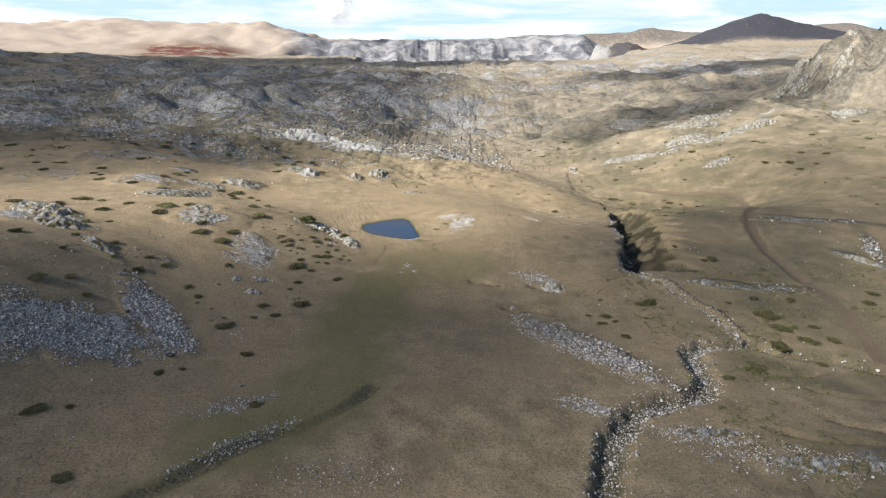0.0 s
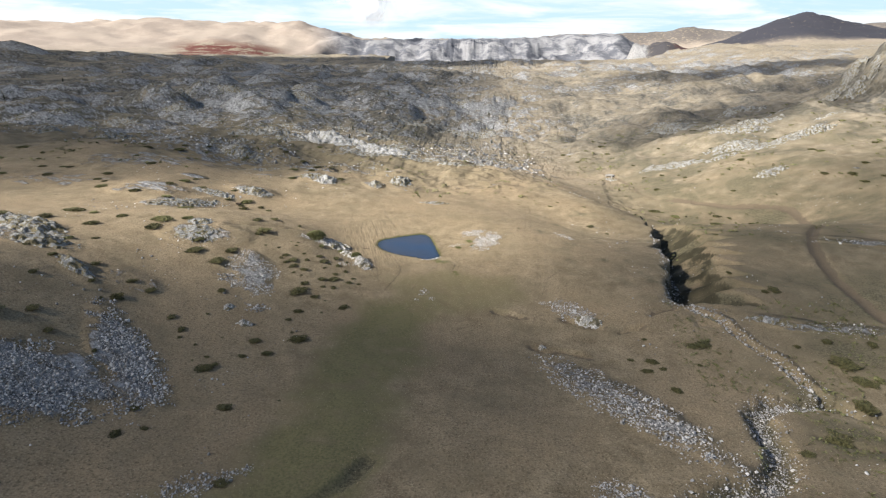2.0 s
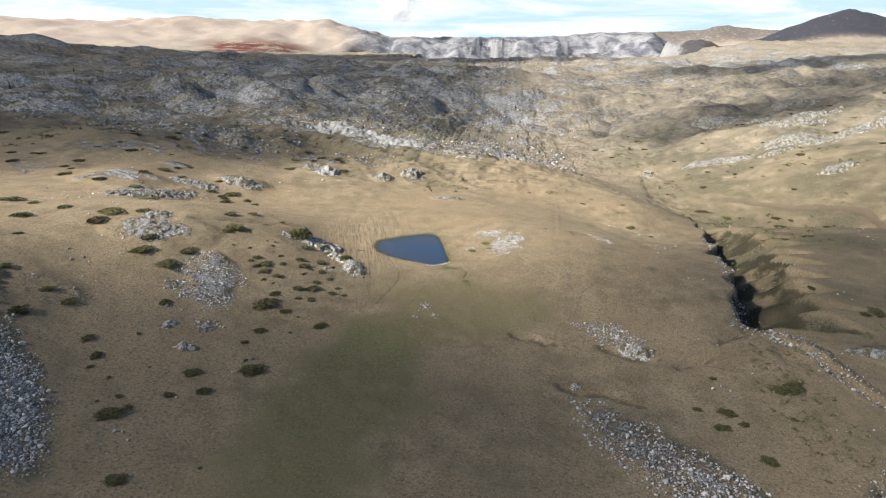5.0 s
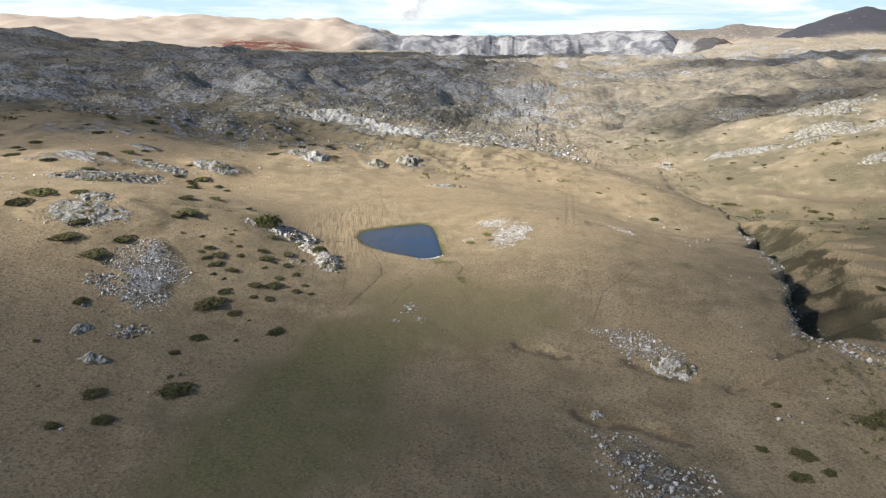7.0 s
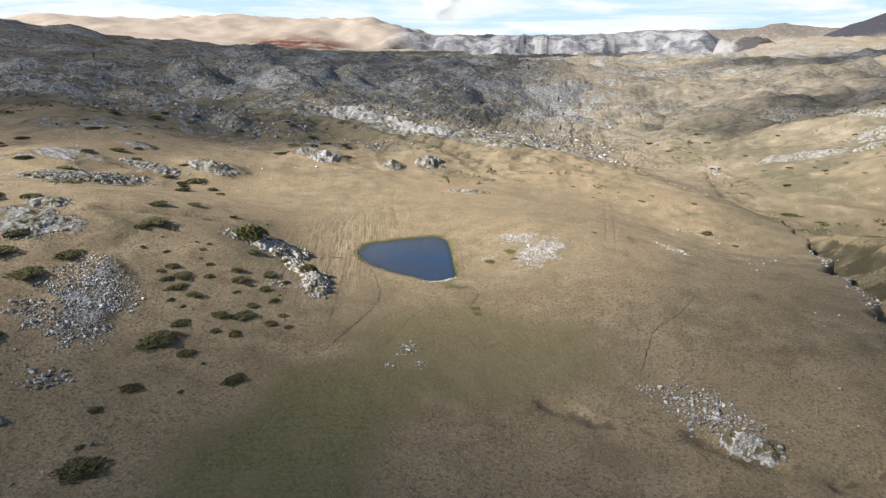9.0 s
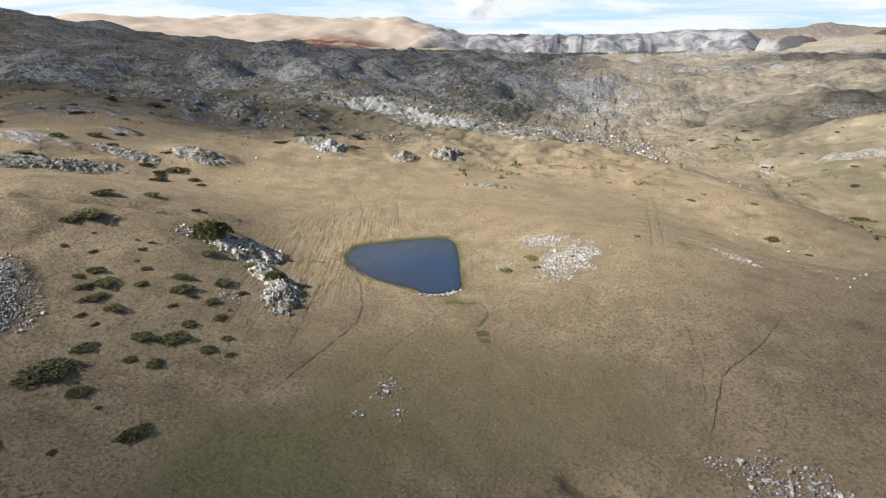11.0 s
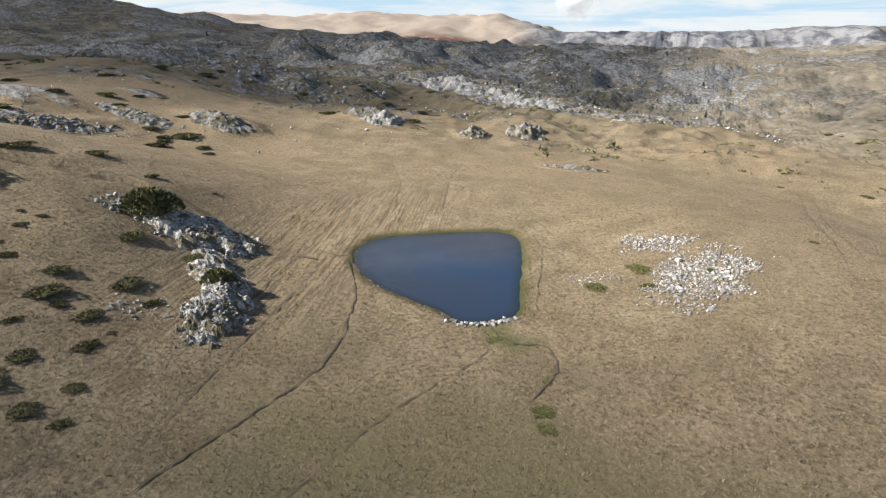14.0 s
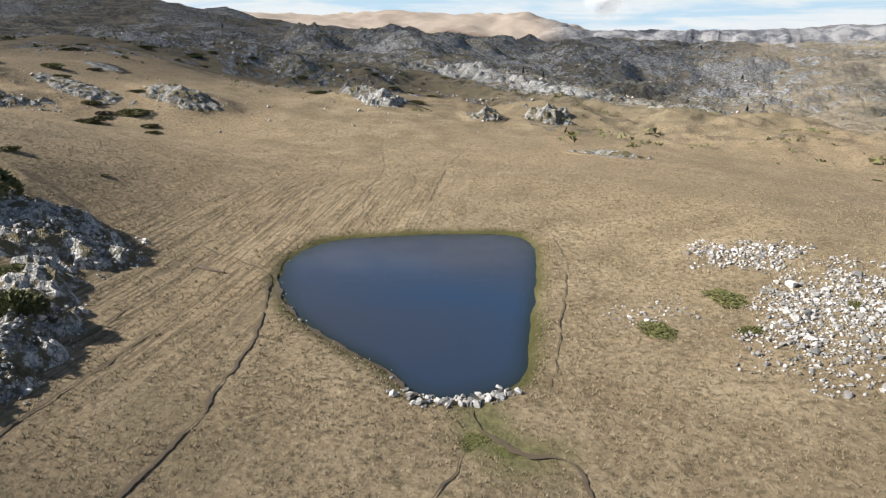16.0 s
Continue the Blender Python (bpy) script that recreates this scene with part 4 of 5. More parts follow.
for k in range(6):
    a, d = r.uniform(2.2, 4.6), r.uniform(50, 115)
    outcrop("dark-edged limestone ledge on the olive crag", CRAG[0] + d * math.cos(a), CRAG[1] + d * math.sin(a), r.uniform(10, 24), r.uniform(3, 7), r.uniform(20, 60), r.uniform(2.5, 5.0), 140 + k, 1.0, M_ROCK_FAR)

# ---- loose stones ----
rng = np.random.RandomState(3)


def heap(label, n, cx, cy, a, b, turn, mean, top, singles, seed, name="stone_heap", lift=None):
    r = np.random.RandomState(seed)
    return stone_heap(name, label, (cx, cy), blob_spots(r, n, cx, cy, a, b, turn), sizes_for(r, n, mean, top), singles, seed, lift=lift)


heap("wide heap of broken white limestone on the meadow", 3300, 5.7, 182.6, 6.2, 3.5, 75, 0.145, 0.7, 300, 21)
heap("white limestone rubble beside the larger heap", 900, 2.2, 190.8, 3.0, 2.4, -10, 0.16, 0.6, 60, 22)
heap("thin scatter of small white stones in the grass", 130, -2.4, 181.6, 2.0, 1.5, 20, 0.13, 0.45, 130, 23)
heap("round scree heap of grey limestone between juniper bushes", 3000, -47.2, 145.5, 4.3, 7.6, 20, 0.19, 0.7, 120, 24)
heap("big fan of loose grey scree on the slope", 9000, -64, 91, 17, 8.0, 18, 0.23, 0.9, 60, 25, "scree_slope")
heap("tongue of loose grey scree running downhill", 3200, -54, 106, 14, 3.4, -48, 0.24, 0.9, 40, 26, "scree_slope")
heap("long strip of pale stones across the meadow", 3400, 27, 105, 18, 5.0, -58, 0.24, 0.9, 60, 27, "scree_slope")
heap("pale limestone blocks above a rock ledge", 1000, 23.8, 144.0, 6.0, 3.0, -35, 0.2, 0.8, 120, 28)
heap("few white stones lying in the meadow", 90, -9.2, 150.6, 1.2, 1.4, 0, 0.17, 0.5, 90, 29)
heap("few white stones lying in the meadow", 34, -7.4, 147.8, 0.9, 0.9, 0, 0.15, 0.4, 34, 30)
heap("few white stones lying in the meadow", 22, -10.6, 147.0, 0.8, 0.9, 0, 0.17, 0.45, 22, 31)
heap("loose white stones on the grassy slope", 170, 28.6, 193, 4.5, 2.0, -80, 0.18, 0.6, 80, 32)
heap("grey stones scattered along a ditch", 650, -26.5, 67.5, 8, 1.4, 48, 0.17, 0.7, 60, 33)
heap("grey stones scattered along a ditch", 600, -30, 77.5, 6, 1.8, 40, 0.18, 0.8, 40, 34)
heap("thin scatter of grey stones on short turf", 500, -13, 61, 7, 3.5, 0, 0.15, 0.5, 20, 35)
heap("pale stones scattered on the meadow", 750, 22, 80, 5, 2.4, -25, 0.19, 0.7, 40, 36)
heap("dark-edged field of limestone blocks", 1100, 46, 67, 12, 4.0, -8, 0.2, 0.9, 60, 37)
heap("loose limestone on the stream bank", 700, 36, 73, 7, 2.2, -5, 0.2, 0.9, 40, 38)
heap("small white rocks below the bushes", 60, -42, 132, 2.5, 1.6, 20, 0.35, 0.9, 40, 39)
heap("small white rocks below the bushes", 50, -52, 141, 1.6, 2.4, 0, 0.33, 0.8, 40, 40)
heap("grey rubble on the mossy rock of the slope", 420, -63.5, 155.5, 5.5, 4.5, 10, 0.2, 0.6, 60, 56)
heap("grey rubble on the bedded ledge", 600, -85.5, 195.5, 11, 4.0, 58, 0.22, 0.7, 40, 57)
heap("rubble at the foot of the limestone knoll", 60, -29, 161.5, 2.6, 1.4, 30, 0.2, 0.5, 60, 41)
heap("rubble at the foot of the limestone knoll", 90, -42, 171, 1.8, 1.6, 30, 0.22, 0.6, 60, 42)
heap("broken limestone lying on the knoll", 900, -36.0, 174.0, 4.2, 2.9, 20, 0.16, 0.6, 150, 43, lift=knoll_lift)
heap("broken limestone lying on the knoll", 800, -26.2, 164.6, 5.2, 1.9, 117, 0.16, 0.6, 150, 44, lift=knoll_lift)
heap("grey rocks breaking out of dark heath", 320, 81, 138.5, 8, 2.8, -5, 0.2, 0.8, 60, 45)
heap("line of grey stones across the pasture", 230, 117, 191, 17, 2.4, -8, 0.32, 0.9, 60, 46)
heap("pale boulders along a small brook", 260, 121, 164, 13, 2.2, 66, 0.36, 1.0, 60, 47)
for line, n, spread, mean, seed, label in ((STREAM, 4600, 1.35, 0.22, 51, "pale boulders lining a dark stream bed"), (CHANNEL, 900, 1.2, 0.3, 52, "pale stones in a dry stream channel"),
                                          (SIDE_STREAM, 220, 1.0, 0.4, 53, "grey stones along a shaded side stream"), (GULLY[:60], 400, 1.0, 0.32, 54, "stones in the bed of an eroded gully"), ([(x - 3.2, y) for x, y in GULLY[:48]], 900, 0.8, 0.2, 55, "white limestone breaking out along the gully's rim")):
    r = np.random.RandomState(seed)
    stone_heap("stream_stones", label, line[len(line) // 2], line_spots(r, n, line, spread), sizes_for(r, n, mean, 1.2), 60, seed)
r = np.random.RandomState(71)
spots = np.concatenate([np.stack([r.uniform(-120, -30, 2600), r.uniform(60, 260, 2600)], 1), np.stack([r.uniform(35, 150, 2600), r.uniform(60, 300, 2600)], 1)])
spots = spots[(fractal(spots[:, 0], spots[:, 1], 18, 4) > 0.12) & (from_line(spots[:, 0], spots[:, 1], ROAD)[0] > 3) & (np.hypot(spots[:, 0] + 15, spots[:, 1] - 185) > 55)]
stone_heap("scattered_stones", "single grey stones strewn over the dry slopes", (-60, 150), spots, sizes_for(r, len(spots), 0.3, 0.9), 0, 71)
r = np.random.RandomState(72)
spots = np.concatenate([np.stack([r.uniform(-260, 40, 16000), 292 + 310 * r.rand(16000) ** 1.3], 1), np.stack([r.uniform(60, 260, 5000), r.uniform(240, 520, 5000)], 1)])
spots = spots[(rocky(spots[:, 0], spots[:, 1]) + 0.3 * r.rand(len(spots)) > 0.62) & (from_line(spots[:, 0], spots[:, 1], ROAD)[0] > 4)][:5200]
stone_heap("boulder_field", "pale boulders and broken ledges over the high plain", (-60, 400), spots, sizes_for(r, len(spots), 0.75, 2.6), 0, 72)
# white stones set along the pond's outlet
r = np.random.RandomState(61)
dam = np.array([(-10.9, 170.9), (-9.6, 170.7), (-8.6, 171.1), (-7.6, 172.0), (-7.2, 172.6)])
stone_heap("stone_dam", "low row of white stones damming the pond's outlet", (-9, 171.2), line_spots(r, 150, dam, 0.34), sizes_for(r, 150, 0.24, 0.5), 150, 61)
r = np.random.RandomState(62)
shore_pts = np.array(POND[60:] + POND[:6])
stone_heap("shore_stones", "small stones along the pond's muddy bank", tuple(shore_pts[10]), line_spots(r, 60, shore_pts, 0.35), sizes_for(r, 60, 0.13, 0.35), 60, 62)


def trodden(line, wide, seed):
    """A narrow line of dark earth: a trodden trail in the grass, and the pond bank's painted shadow."""
    r = np.random.RandomState(seed)
    pts = np.array(curve_through([tuple(q) for q in line], 5))
    side = np.gradient(pts, axis=0)
    side = np.stack([-side[:, 1], side[:, 0]], 1) / np.hypot(side[:, 0], side[:, 1])[:, None]
    pts = pts + side * (0.25 * fractal(pts[:, 0], pts[:, 1], 1.7, 3))[:, None]
    half = wide * np.clip(0.5 + 0.9 * fractal(pts[:, 0] + seed, pts[:, 1], 1.3, 3), 0.15, 1.0) * np.clip(np.minimum(np.arange(len(pts)), np.arange(len(pts))[::-1]) / 25, 0.1, 1)
    rows = [pts + side * (k * half)[:, None] for k in (-1, 0, 1)]
    verts = np.concatenate([np.column_stack([q, height(q[:, 0], q[:, 1]) + 0.07 + (0.0 if k != 1 else 0.01)]) for k, q in enumerate(rows)])
    n = len(pts)
    faces = [(a + i, a + i + 1, a + i + 1 + n, a + i + n) for a in (0, n) for i in range(n - 1)]
    tagged(new("trail", mesh_of("trail", verts, faces, M_EARTH, False)), "narrow dark earth strip, as cattle trail and as pond bank's painted shadow", "trail", kind="structure")


for k, line in enumerate(TRAILS):
    trodden(line, 0.17 if k == len(TRAILS) - 1 else 0.12 if k == 0 else 0.06, k)
mid = np.mean(POND, 0)
# dark strip laid along the south-west shore as the undercut bank's shadow
trodden([tuple(mid + (np.array(q) - mid) * 1.035) for q in (POND + POND)[62:110:2]], 0.3, 40)


def fallen_post(a, c):
    """An old post lying in the grass: a tapered, knotty stick."""
    r = np.random.RandomState(4)
    a, c = (Vector((q[0], q[1], height_at(*q) + 0.09)) for q in (a, c))
    side = (c - a).cross(Vector((0, 0, 1))).normalized()
    up = side.cross(c - a).normalized()
    verts, faces = [], []
    for i in range(9):
        s = i / 8
        m, rad = a.lerp(c, s) - a + side * 0.04 * math.sin(5 * s), (0.12 - 0.05 * s) * r.uniform(0.85, 1.15)
        verts += [m + rad * (math.cos(k * 0.785) * side + math.sin(k * 0.785) * up) for k in range(8)]
    for i in range(8):
        faces += [(8 * i + k, 8 * i + (k + 1) % 8, 8 * i + 8 + (k + 1) % 8, 8 * i + 8 + k) for k in range(8)]
    faces += [tuple(range(7, -1, -1)), tuple(range(64, 72))]
    ob = new("fallen_post", mesh_of("fallen_post", verts, faces, M_STEM))
    ob.location = a
    tagged(ob, "old dark wooden post lying in dry grass", "post")


fallen_post((-28.3, 177.8), (-26.4, 177.8))

# ---- juniper and cushions ----
def bush_templates(count, tall=0.42, n=620):
    """Low spreading bushes of radius 1: many small sprays over a dark inside, and bare stems."""
    out = []
    for k in range(count):
        r = np.random.RandomState(100 + k)
        ang, rad = r.uniform(0, 6.283, n), np.sqrt(r.rand(n))
        lobes = 0.78 + 0.22 * np.sin(ang * 3 + k) * np.cos(ang * 2 + 1.3 * k)
        x, y = rad * lobes * np.cos(ang), rad * lobes * np.sin(ang)
        top = tall * np.sqrt(np.clip(1.03 - rad ** 2, 0, 1)) * (0.8 + 0.45 * r.rand(n)) + 0.10 * fractal(x + k * 7, y, 0.5, 2)
        verts, faces = [], []
        for i in range(n):
            size = r.uniform(0.055, 0.12)
            out_dir = Vector((x[i] * 0.9 + r.normal(0, 0.35), y[i] * 0.9 + r.normal(0, 0.35), 0.6 + r.rand() * 0.6)).normalized()
            side = out_dir.cross(Vector((r.normal(), r.normal(), r.normal()))).normalized() * size * 0.55
            p = Vector((x[i], y[i], max(top[i], 0.02)))
            b = len(verts)
            verts += [p - side, p + side, p + out_dir * size * 1.6, p - side.cross(out_dir) * 0.8]
            faces += [(b, b + 1, b + 2), (b + 3, b, b + 2)]
        foliage = mesh_of("foliage", verts, faces, M_JUNIPER)
        bm = bmesh.new()
        bmesh.ops.create_icosphere(bm, subdivisions=2, radius=0.86)
        for v in bm.verts:
            a = math.atan2(v.co.y, v.co.x)
            f = 0.76 + 0.2 * math.sin(a * 3 + k) * math.cos(a * 2 + 1.3 * k)
            v.co = Vector((v.co.x * f, v.co.y * f, v.co.z * tall * 0.95))
        core = bpy.data.meshes.new("inner_growth")
        bm.to_mesh(core)
        bm.free()
        core.materials.append(M_JUNIPER)
        bm = bmesh.new()
        for j in range(5):
            a = j * 1.257 + k
            tip = Vector((math.cos(a) * 0.7, math.sin(a) * 0.7, 0.22))
            bmesh.ops.create_cone(bm, cap_ends=False, segments=5, radius1=0.045, radius2=0.015, depth=tip.length, matrix=Matrix.Translation(tip / 2) @ tip.to_track_quat("Z", "Y").to_matrix().to_4x4())
        stems = bpy.data.meshes.new("stems")
        bm.to_mesh(stems)
        bm.free()
        stems.materials.append(M_STEM)
        out.append((foliage, core, stems))
    return out


BUSHES = bush_templates(5)
TALL_BUSHES = bush_templates(2, 0.8, 1500)


def bush(x, y, radius, seed, label, name="juniper_bush", squash=1.0, material=None, tall=False, lift=0.0):
    r = random.Random(seed)
    thing = new(name)
    thing.matrix_world = pose(x, y, height_at(x, y) - 0.03 + lift, 0, 0, r.uniform(0, 360)) @ Matrix.Diagonal((radius * r.uniform(0.95, 1.3), radius * r.uniform(0.75, 1.0), radius * squash * r.uniform(0.7, 1.0), 1))
    for part_name, data in zip(("foliage", "inner_growth", "stems"), (TALL_BUSHES[seed % 2] if tall else BUSHES[seed % len(BUSHES)])):
        ob = new(part_name, data)
        ob.parent = thing
        if material and part_name != "stems":
            ob.material_slots[0].link = "OBJECT"
            ob.material_slots[0].material = material
    return tagged(thing, label, "bush", group="bushes on the slope")


NEAR_BUSHES = [(-41.3, 155.3, 1.7), (-40.4, 152.6, 1.5), (-37.8, 152.1, 1.4), (-39.4, 149.9, 0.7), (-38.2, 157.0, 1.0), (-34.8, 158.5, 1.5), (-32.5, 162.7, 1.3), (-31.1, 158.4, 1.2), (-29.7, 162.1, 0.8), (-33.1, 149.8, 1.5), (-30.7, 150.9, 1.9), (-30.7, 153.6, 1.0), (-27.0, 150.8, 1.0), (-28.7, 156.2, 0.9), (-24.6, 150.9, 0.6), (-31.9, 146.4, 0.9), (-29.7, 147.0, 1.1), (-26.4, 153.2, 0.7), (-33.6, 155.4, 0.7), (-25.8, 138.7, 1.4), (-43.8, 154.7, 0.7), (-42.2, 153.5, 1.0), (-33.1, 158.0, 0.8), (-42.4, 162.9, 0.7), (-45.6, 159.2, 0.6)]
SLOPE_BUSHES = [(-55.8, 146.5, 2.7), (-54.6, 151.9, 2.3), (-36.2, 146.1, 1.2), (-36.4, 142.2, 3.1), (-32.6, 141.2, 1.2), (-34.2, 133.9, 1.4), (-35.0, 129.7, 0.9), (-31.0, 122.5, 2.5), (-38.4, 119.2, 1.4), (-34.8, 115.4, 1.2), (-43.2, 156.6, 1.1), (-50.5, 135.4, 1.2), (-39.6, 159.7, 0.7), (-61.8, 148.2, 2.6), (-62.5, 153.5, 2.4), (-44.0, 164.3, 0.5), (-48.5, 158.5, 0.6), (-48.1, 162.6, 0.4), (-42.4, 164.7, 0.6), (-41.3, 160.5, 0.4), (-37.5, 149.4, 0.6), (-30.0, 140.3, 0.4), (-29.6, 135.2, 0.5), (-28.8, 157.9, 0.4), (-36.0, 160.5, 1.2)]
LOWER_BUSHES = [(-46.2, 92.5, 1.1), (-44.9, 85.5, 1.3), (-42.3, 87.8, 0.8), (-55.7, 71.5, 1.7), (-51.7, 73.3, 0.9), (-42.5, 106.6, 2.1), (-38.4, 113.1, 1.0), (-66.1, 129.4, 1.7), (-62.1, 128.4, 1.7), (-54.6, 121.3, 1.3), (-51.1, 118.1, 1.3), (-73.7, 103.2, 2.4), (-44.6, 58.9, 1.5), (-27.7, 77.9, 1.2), (-65.8, 104.2, 1.2), (-58.4, 103.8, 0.9), (-81.7, 129.7, 1.6), (-74.2, 131.4, 1.4), (-77.9, 119.0, 1.2), (-63.9, 121.8, 0.9), (-70.6, 107.7, 1.9), (-66.3, 119.6, 0.8), (-34.4, 95.5, 1.4)]
EAST_BUSHES = [(72.6, 126.1, 3.2), (73.2, 119.8, 2.8), (80.3, 120.6, 1.4), (75.9, 114.7, 2.3), (81.2, 114.7, 1.8), (57.8, 100.8, 3.0), (47.9, 130.9, 2.4), (37.0, 111.6, 1.3), (33.9, 119.0, 1.3), (37.2, 120.1, 0.9), (67.3, 158.2, 2.0), (72.7, 156.3, 2.2), (81.8, 132.9, 1.7), (101.7, 134.2, 2.0), (98.5, 130.2, 1.9), (73.2, 105.1, 1.3), (50.2, 94.6, 1.3), (66.7, 131.7, 1.0), (36.8, 132.1, 0.8), (35.8, 123.0, 1.4), (32.1, 123.3, 0.8), (46.1, 216.7, 1.0), (15.2, 195.0, 0.6), (29.6, 238.1, 1.0), (41.9, 223.1, 1.8), (41.7, 237.5, 0.9), (18.2, 239.0, 0.7)]
HOLLOW_BUSHES = [(-73.6, 208.7, 1.4), (-53.1, 179.1, 1.6), (-46.1, 179.2, 1.0), (-41.8, 183.0, 0.5), (-51.8, 165.8, 2.8), (-52.0, 163.2, 1.3), (-55.6, 172.8, 1.9)]
MEADOW_BUSHES = [(-32.9, 125.0, 0.5), (-50.3, 115.3, 0.6), (-47.1, 114.3, 0.5), (-43.9, 118.5, 0.4), (-45.2, 108.9, 0.4), (-43.6, 110.8, 0.6), (-41.4, 108.9, 0.8), (-70.8, 124.5, 1.2), (-49.6, 125.8, 0.6), (-27.5, 99.6, 0.4), (45.5, 129.9, 1.6), (70.1, 155.3, 1.4), (67.8, 169.8, 1.2), (44.5, 122.6, 0.7)]
JUNIPER = "low spreading dark green juniper bush on dry turf"
for k, (x, y, r0) in enumerate(NEAR_BUSHES + SLOPE_BUSHES + LOWER_BUSHES + EAST_BUSHES + HOLLOW_BUSHES + MEADOW_BUSHES):
    bush(x, y, r0, k, JUNIPER, squash=0.44 if r0 < 1.5 else 0.32)
bush(-39.8, 172.6, 3.0, 200, "tall dense olive-green juniper bush growing on the limestone knoll", squash=1.0, material=M_OLIVE, tall=True)
bush(-28.0, 167.0, 1.5, 201, "dense olive-green juniper bush growing on the limestone knoll", squash=1.0, material=M_OLIVE, tall=True, lift=0.7)
bush(-37.4, 168.0, 1.3, 202, "olive-green juniper bush beside the limestone knoll", squash=0.6, material=M_OLIVE)
bush(-32.6, 169.8, 1.0, 203, "olive-green juniper bush beside the limestone knoll", squash=0.7, material=M_OLIVE, lift=0.3)
for k, (x, y, r0) in enumerate(((-2.0, 179.6, 1.1), (1.9, 180.2, 0.8), (1.0, 184.0, 1.3), (6.4, 183.5, 0.7))):
    bush(x, y, r0, 210 + k, "bright green cushion of turf plants among white stones", "green_cushion", 0.45, M_CUSHION)
for k, (x, y, r0) in enumerate(((-7.2, 168.6, 0.8), (-6.0, 168.3, 0.5), (-2.6, 164.7, 0.75), (-2.4, 161.6, 0.9), (-2.0, 160.4, 0.7), (-1.4, 159.4, 0.4), (-31.8, 171.4, 0.8), (-30.6, 168.2, 0.9))):
    bush(x, y, r0, 230 + k, "low bright green moss on wet ground", "moss_patch", 0.16, M_CUSHION)
bush(-74.9, 210.1, 1.5, 220, "rust-brown withered low bush in the hollow", "withered_bush", 0.6, M_STEM)
# bushes strewn over the slopes further off
r = np.random.RandomState(77)
for k in range(238):
    x, y = (r.uniform(60, 250), r.uniform(205, 480)) if k < 130 else (r.uniform(-190, -50), r.uniform(195, 340)) if k < 195 else (r.uniform(-125, -62), r.uniform(110, 225)) if k < 235 else (r.uniform(60, 110), r.uniform(95, 145))
    if from_line(np.array([x]), np.array([y]), ROAD)[0][0] < 5 or from_line(np.array([x]), np.array([y]), GULLY)[0][0] < 14:
        continue
    bush(x, y, r.uniform(0.8, 2.8), 300 + k, JUNIPER, squash=0.5, material=M_OLIVE if k % 3 == 0 else None)


# heath and scrub too small to tell apart
def clumps(label, spots, sizes, seed):
    r = np.random.RandomState(seed)
    n = 14
    shape = []
    for _ in range(6):
        v = []
        for _ in range(n):
            a, d = r.uniform(0, 6.283), math.sqrt(r.rand())
            p, q = np.array([d * math.cos(a), d * math.sin(a), 0.45 * (1.1 - d)]), r.normal(0, 0.28, (3, 3))
            v += [p + q[0], p + q[1], p + np.array([0, 0, 0.2]) + q[2]]
        v = np.array(v)
        v[:, 2] = np.clip(v[:, 2], 0, 0.7)
        shape.append((v, np.arange(3 * n).reshape(-1, 3)))
    zs = height(spots[:, 0], spots[:, 1])
    places = [(turn_matrix(r, s, 0.8) @ np.diag([1, 1, 1]), np.array([p[0], p[1], z])) for p, z, s in zip(spots, zs, sizes)]
    ob = new("heath_clumps", joined("heath_clumps", shape, [int(k) for k in r.randint(0, 6, len(spots))], places, M_OLIVE))
    tagged(ob, label, "scrub", kind="stuff")


r = np.random.RandomState(81)
spots = np.stack([r.uniform(42, 115, 5200), r.uniform(58, 150, 5200)], 1)
spots = spots[(fractal(spots[:, 0] + 300, spots[:, 1], 16, 4) > 0.02) & (from_line(spots[:, 0], spots[:, 1], ROAD)[0] > 2) & (from_line(spots[:, 0], spots[:, 1], STREAM)[0] > 2)]
clumps("olive heath clumps on the pasture beside the stream", spots, sizes_for(r, len(spots), 0.32, 0.9), 82)
spots = np.concatenate([np.stack([r.uniform(-260, 40, 5000), 240 + 400 * r.rand(5000) ** 1.2], 1), np.stack([r.uniform(60, 270, 3500), r.uniform(200, 520, 3500)], 1)])
spots = spots[fractal(spots[:, 0], spots[:, 1] + 500, 30, 4) > 0.1]
clumps("dark low scrub dotted over the high plain", spots, sizes_for(r, len(spots), 0.7, 2.0), 83)


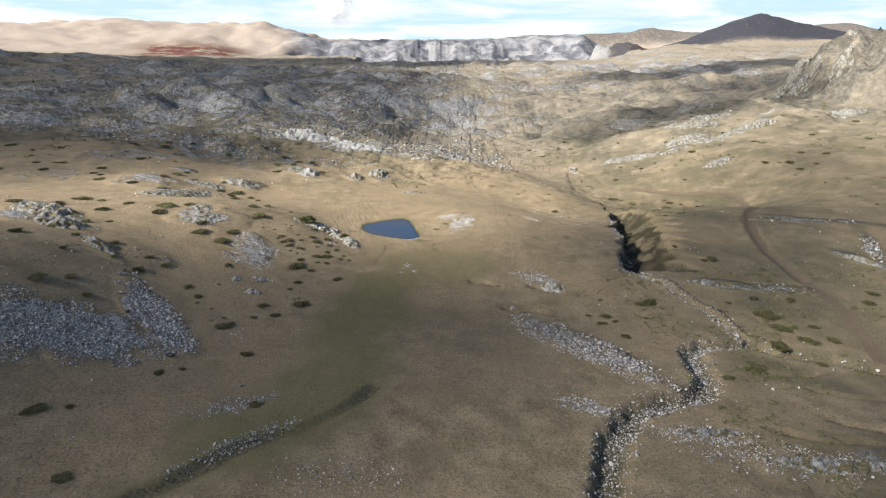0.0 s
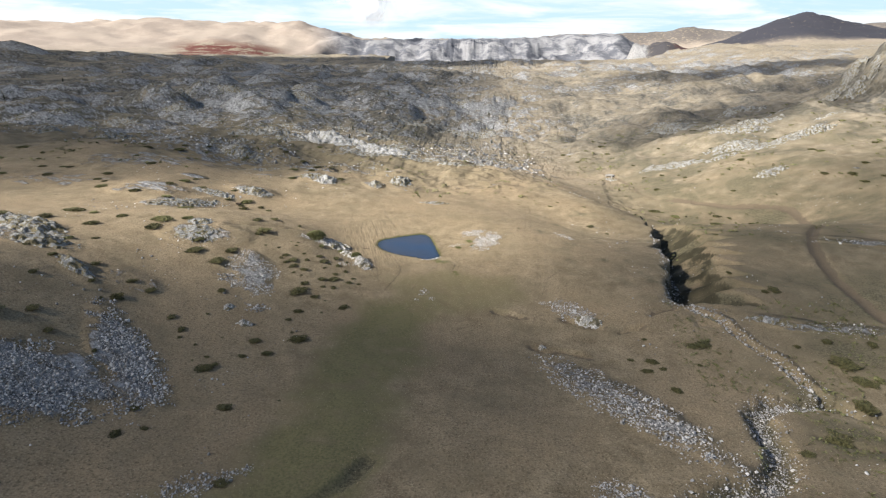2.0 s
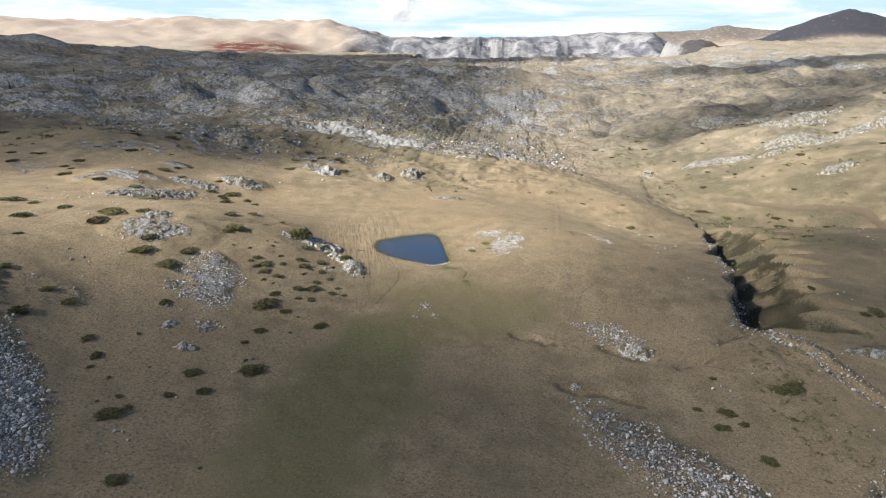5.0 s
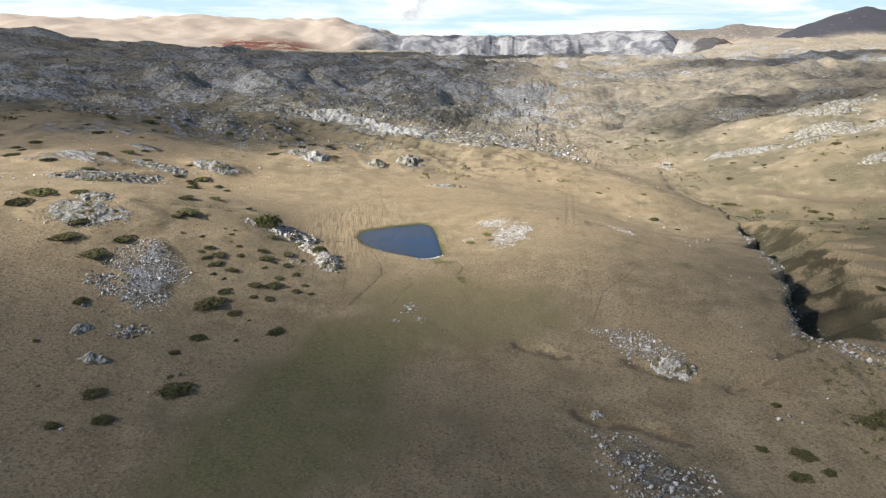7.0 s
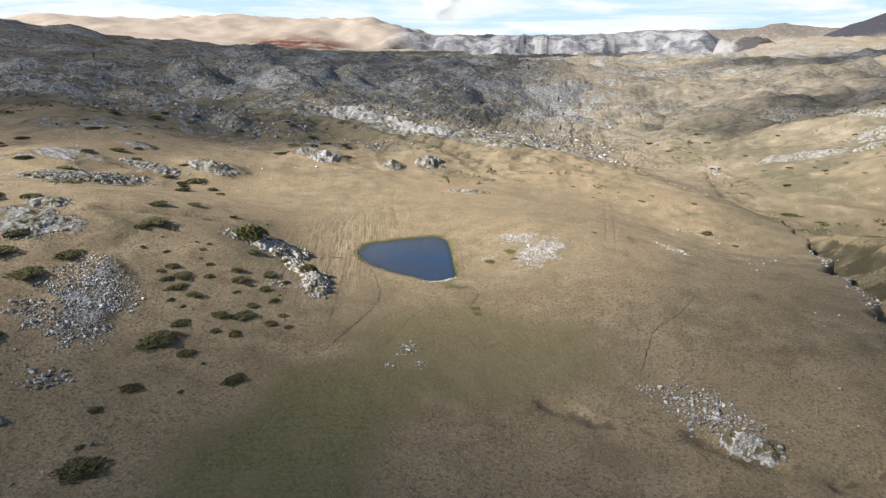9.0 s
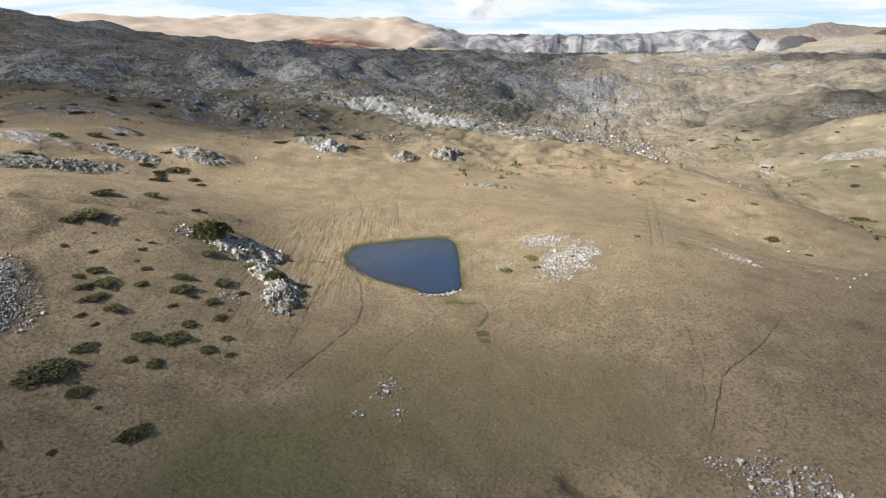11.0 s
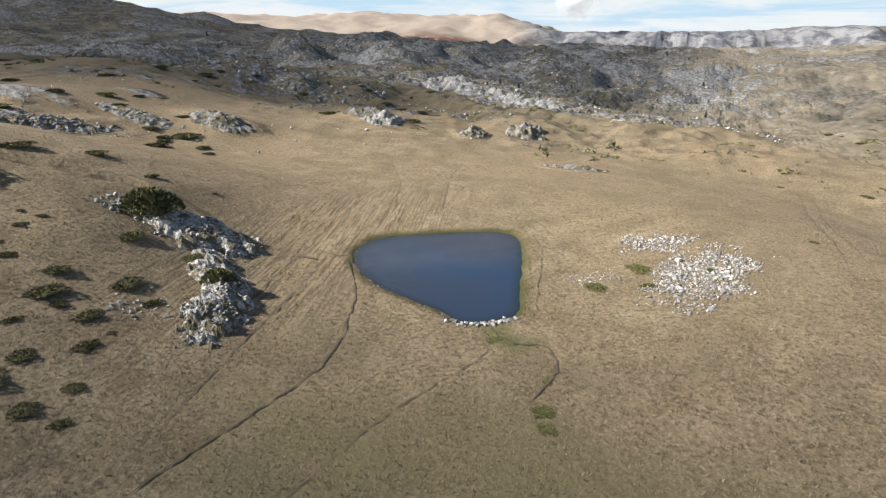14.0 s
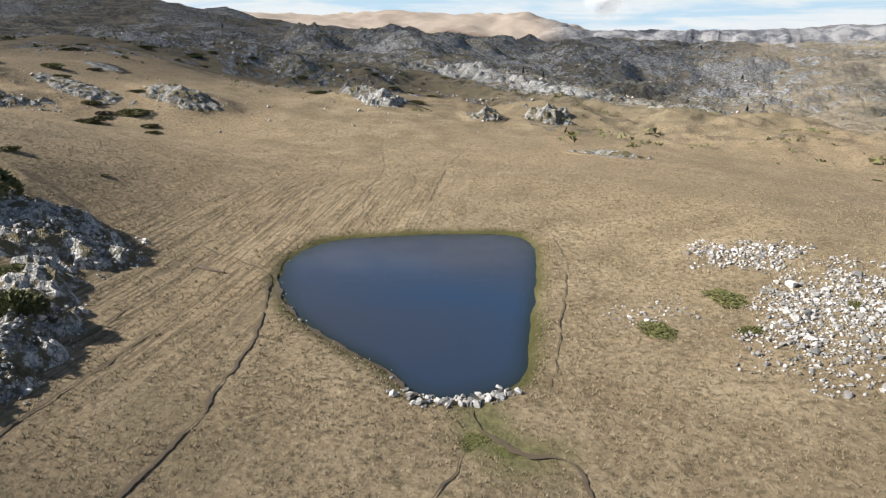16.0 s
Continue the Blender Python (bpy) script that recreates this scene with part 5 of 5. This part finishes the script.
# ---- single spruces on the plain ----
def spruce(x, y, tall, seed):
    r = np.random.RandomState(seed)
    thing = new("spruce_tree")
    thing.location = (x, y, height_at(x, y) - 0.1)
    bm = bmesh.new()
    bmesh.ops.create_cone(bm, cap_ends=True, segments=8, radius1=0.03 * tall, radius2=0.004 * tall, depth=tall, matrix=Matrix.Translation((0, 0, tall / 2)))
    trunk = bpy.data.meshes.new("trunk")
    bm.to_mesh(trunk)
    bm.free()
    trunk.materials.append(M_STEM)
    verts, faces = [], []
    for i in range(420):
        h = r.rand() ** 1.3
        reach = (1 - h) * 0.24 * tall * r.uniform(0.35, 1.0) + 0.02 * tall
        a, z = r.uniform(0, 6.283), tall * (0.08 + 0.92 * h)
        d = Vector((math.cos(a), math.sin(a), 0))
        side = Vector((-d.y, d.x, 0)) * reach * 0.28
        b = len(verts)
        verts += [d * reach * 0.1 + Vector((0, 0, z + 0.02 * tall)), d * reach * 0.7 + side + Vector((0, 0, z)), d * reach + Vector((0, 0, z - 0.05 * tall)), d * reach * 0.7 - side + Vector((0, 0, z))]
        faces += [(b, b + 1, b + 2), (b, b + 2, b + 3)]
    for name, data in (("trunk", trunk), ("crown", mesh_of("crown", verts, faces, M_SPRUCE))):
        ob = new(name, data)
        ob.parent = thing
    return tagged(thing, "small dark spruce standing alone on the rocky plain", "tree", group="scattered spruces")


spruce(-71.5, 378, 5.0, 1)
r = np.random.RandomState(5)
for k in range(60):
    x, y = r.uniform(-420, 20), r.uniform(400, 1100)
    spruce(x, y, r.uniform(2.2, 4.5), 10 + k)


# ---- culvert where the road crosses the stream ----
def culvert(x, y, turn):
    thing = new("culvert")
    thing.matrix_world = pose(x, y, height_at(x, y), 0, 0, turn)
    for name, size, at in (("deck", (4.2, 2.6, 0.3), (0, 0, 0.55)), ("abutment", (0.6, 2.6, 1.0), (-1.7, 0, 0.1)), ("abutment", (0.6, 2.6, 1.0), (1.7, 0, 0.1)), ("kerb", (4.2, 0.25, 0.3), (0, -1.17, 0.83)), ("kerb", (4.2, 0.25, 0.3), (0, 1.17, 0.83))):
        bm = bmesh.new()
        bmesh.ops.create_cube(bm, size=1.0, matrix=Matrix.Translation(at) @ Matrix.Diagonal((*size, 1)))
        bmesh.ops.bevel(bm, geom=bm.edges[:], offset=0.04, segments=2, affect="EDGES")
        data = bpy.data.meshes.new(name)
        bm.to_mesh(data)
        bm.free()
        data.materials.append(M_CONCRETE)
        new(name, data).parent = thing
    tagged(thing, "small pale concrete culvert carrying the dirt road", "bridge")


culvert(77, 360, -40)


# ---- dry grass ----
def tuft_templates(count):
    out = []
    for k in range(count):
        r = np.random.RandomState(500 + k)
        verts = []
        for j in range(4):
            a, lean, tall = r.uniform(0, 6.283), r.uniform(0.3, 1.0), r.uniform(0.6, 1.1)
            d, side = np.array([math.cos(a), math.sin(a), 0]), np.array([-math.sin(a), math.cos(a), 0]) * 0.13
            root = d * r.uniform(0.05, 0.4)
            verts += [root - side, root + side, root + d * lean * 0.8 + np.array([0, 0, tall])]
        out.append(np.array(verts))
    return np.array(out)


def build_grass():
    r = np.random.RandomState(9)
    temps = tuft_templates(24)
    found = []
    for cx, cy, spread_x, spread_y, n, lo, hi in ((-10, 180, 26, 26, 160000, 0.065, 0.155), (0, 120, 34, 36, 30000, 0.11, 0.23)):
        x, y = r.normal(cx, spread_x, n), r.normal(cy, spread_y, n)
        keep = (y > 55) & (y < 260) & (np.abs(x) < 85)
        x, y = x[keep], y[keep]
        n = len(x)
        green, bare, rock, wet = near_masks(x, y)
        keep = (inside_pond(x, y) > 0.3) & (bare < 0.25) & (rock + 0.4 * r.rand(n) < 0.55) & (green < 0.85)
        keep &= 0.5 * r.rand(n) + fractal(x, y, 4, 3) > -0.1
        for line in TRAILS:
            keep &= from_line(x, y, line)[0] > 0.15
        tread = smooth(np.hypot((x + 26) / 14, (y - 186) / 30), 1.1, 0.5)
        keep &= gradient_noise((x * 0.974 + y * 0.225) / 0.9, (y * 0.974 - x * 0.225) / 9.0) * tread > -0.12
        x, y = x[keep], y[keep]
        found.append(np.stack([x, y, height(x, y) - 0.02, r.uniform(lo, hi, len(x)), r.uniform(0, 6.283, len(x))], 1))
    f = np.concatenate(found)
    v = temps[np.arange(len(f)) % 24] * f[:, 3, None, None]
    c, s = np.cos(f[:, 4])[:, None], np.sin(f[:, 4])[:, None]
    co = np.stack([v[:, :, 0] * c - v[:, :, 1] * s + f[:, 0, None], v[:, :, 0] * s + v[:, :, 1] * c + f[:, 1, None], v[:, :, 2] + f[:, 2, None]], 2).reshape(-1, 3)
    mesh = bpy.data.meshes.new("dry_grass")
    mesh.vertices.add(len(co))
    mesh.vertices.foreach_set("co", co.astype(np.float32).ravel())
    mesh.loops.add(len(co))
    mesh.loops.foreach_set("vertex_index", np.arange(len(co), dtype=np.int32))
    mesh.polygons.add(len(co) // 3)
    mesh.polygons.foreach_set("loop_start", np.arange(0, len(co), 3, dtype=np.int32))
    mesh.update(calc_edges=True)
    mesh.materials.append(M_STRAW)
    tagged(new("dry_grass", mesh), "dry straw-coloured grass tufts covering the meadow", "grass", kind="stuff")


build_grass()
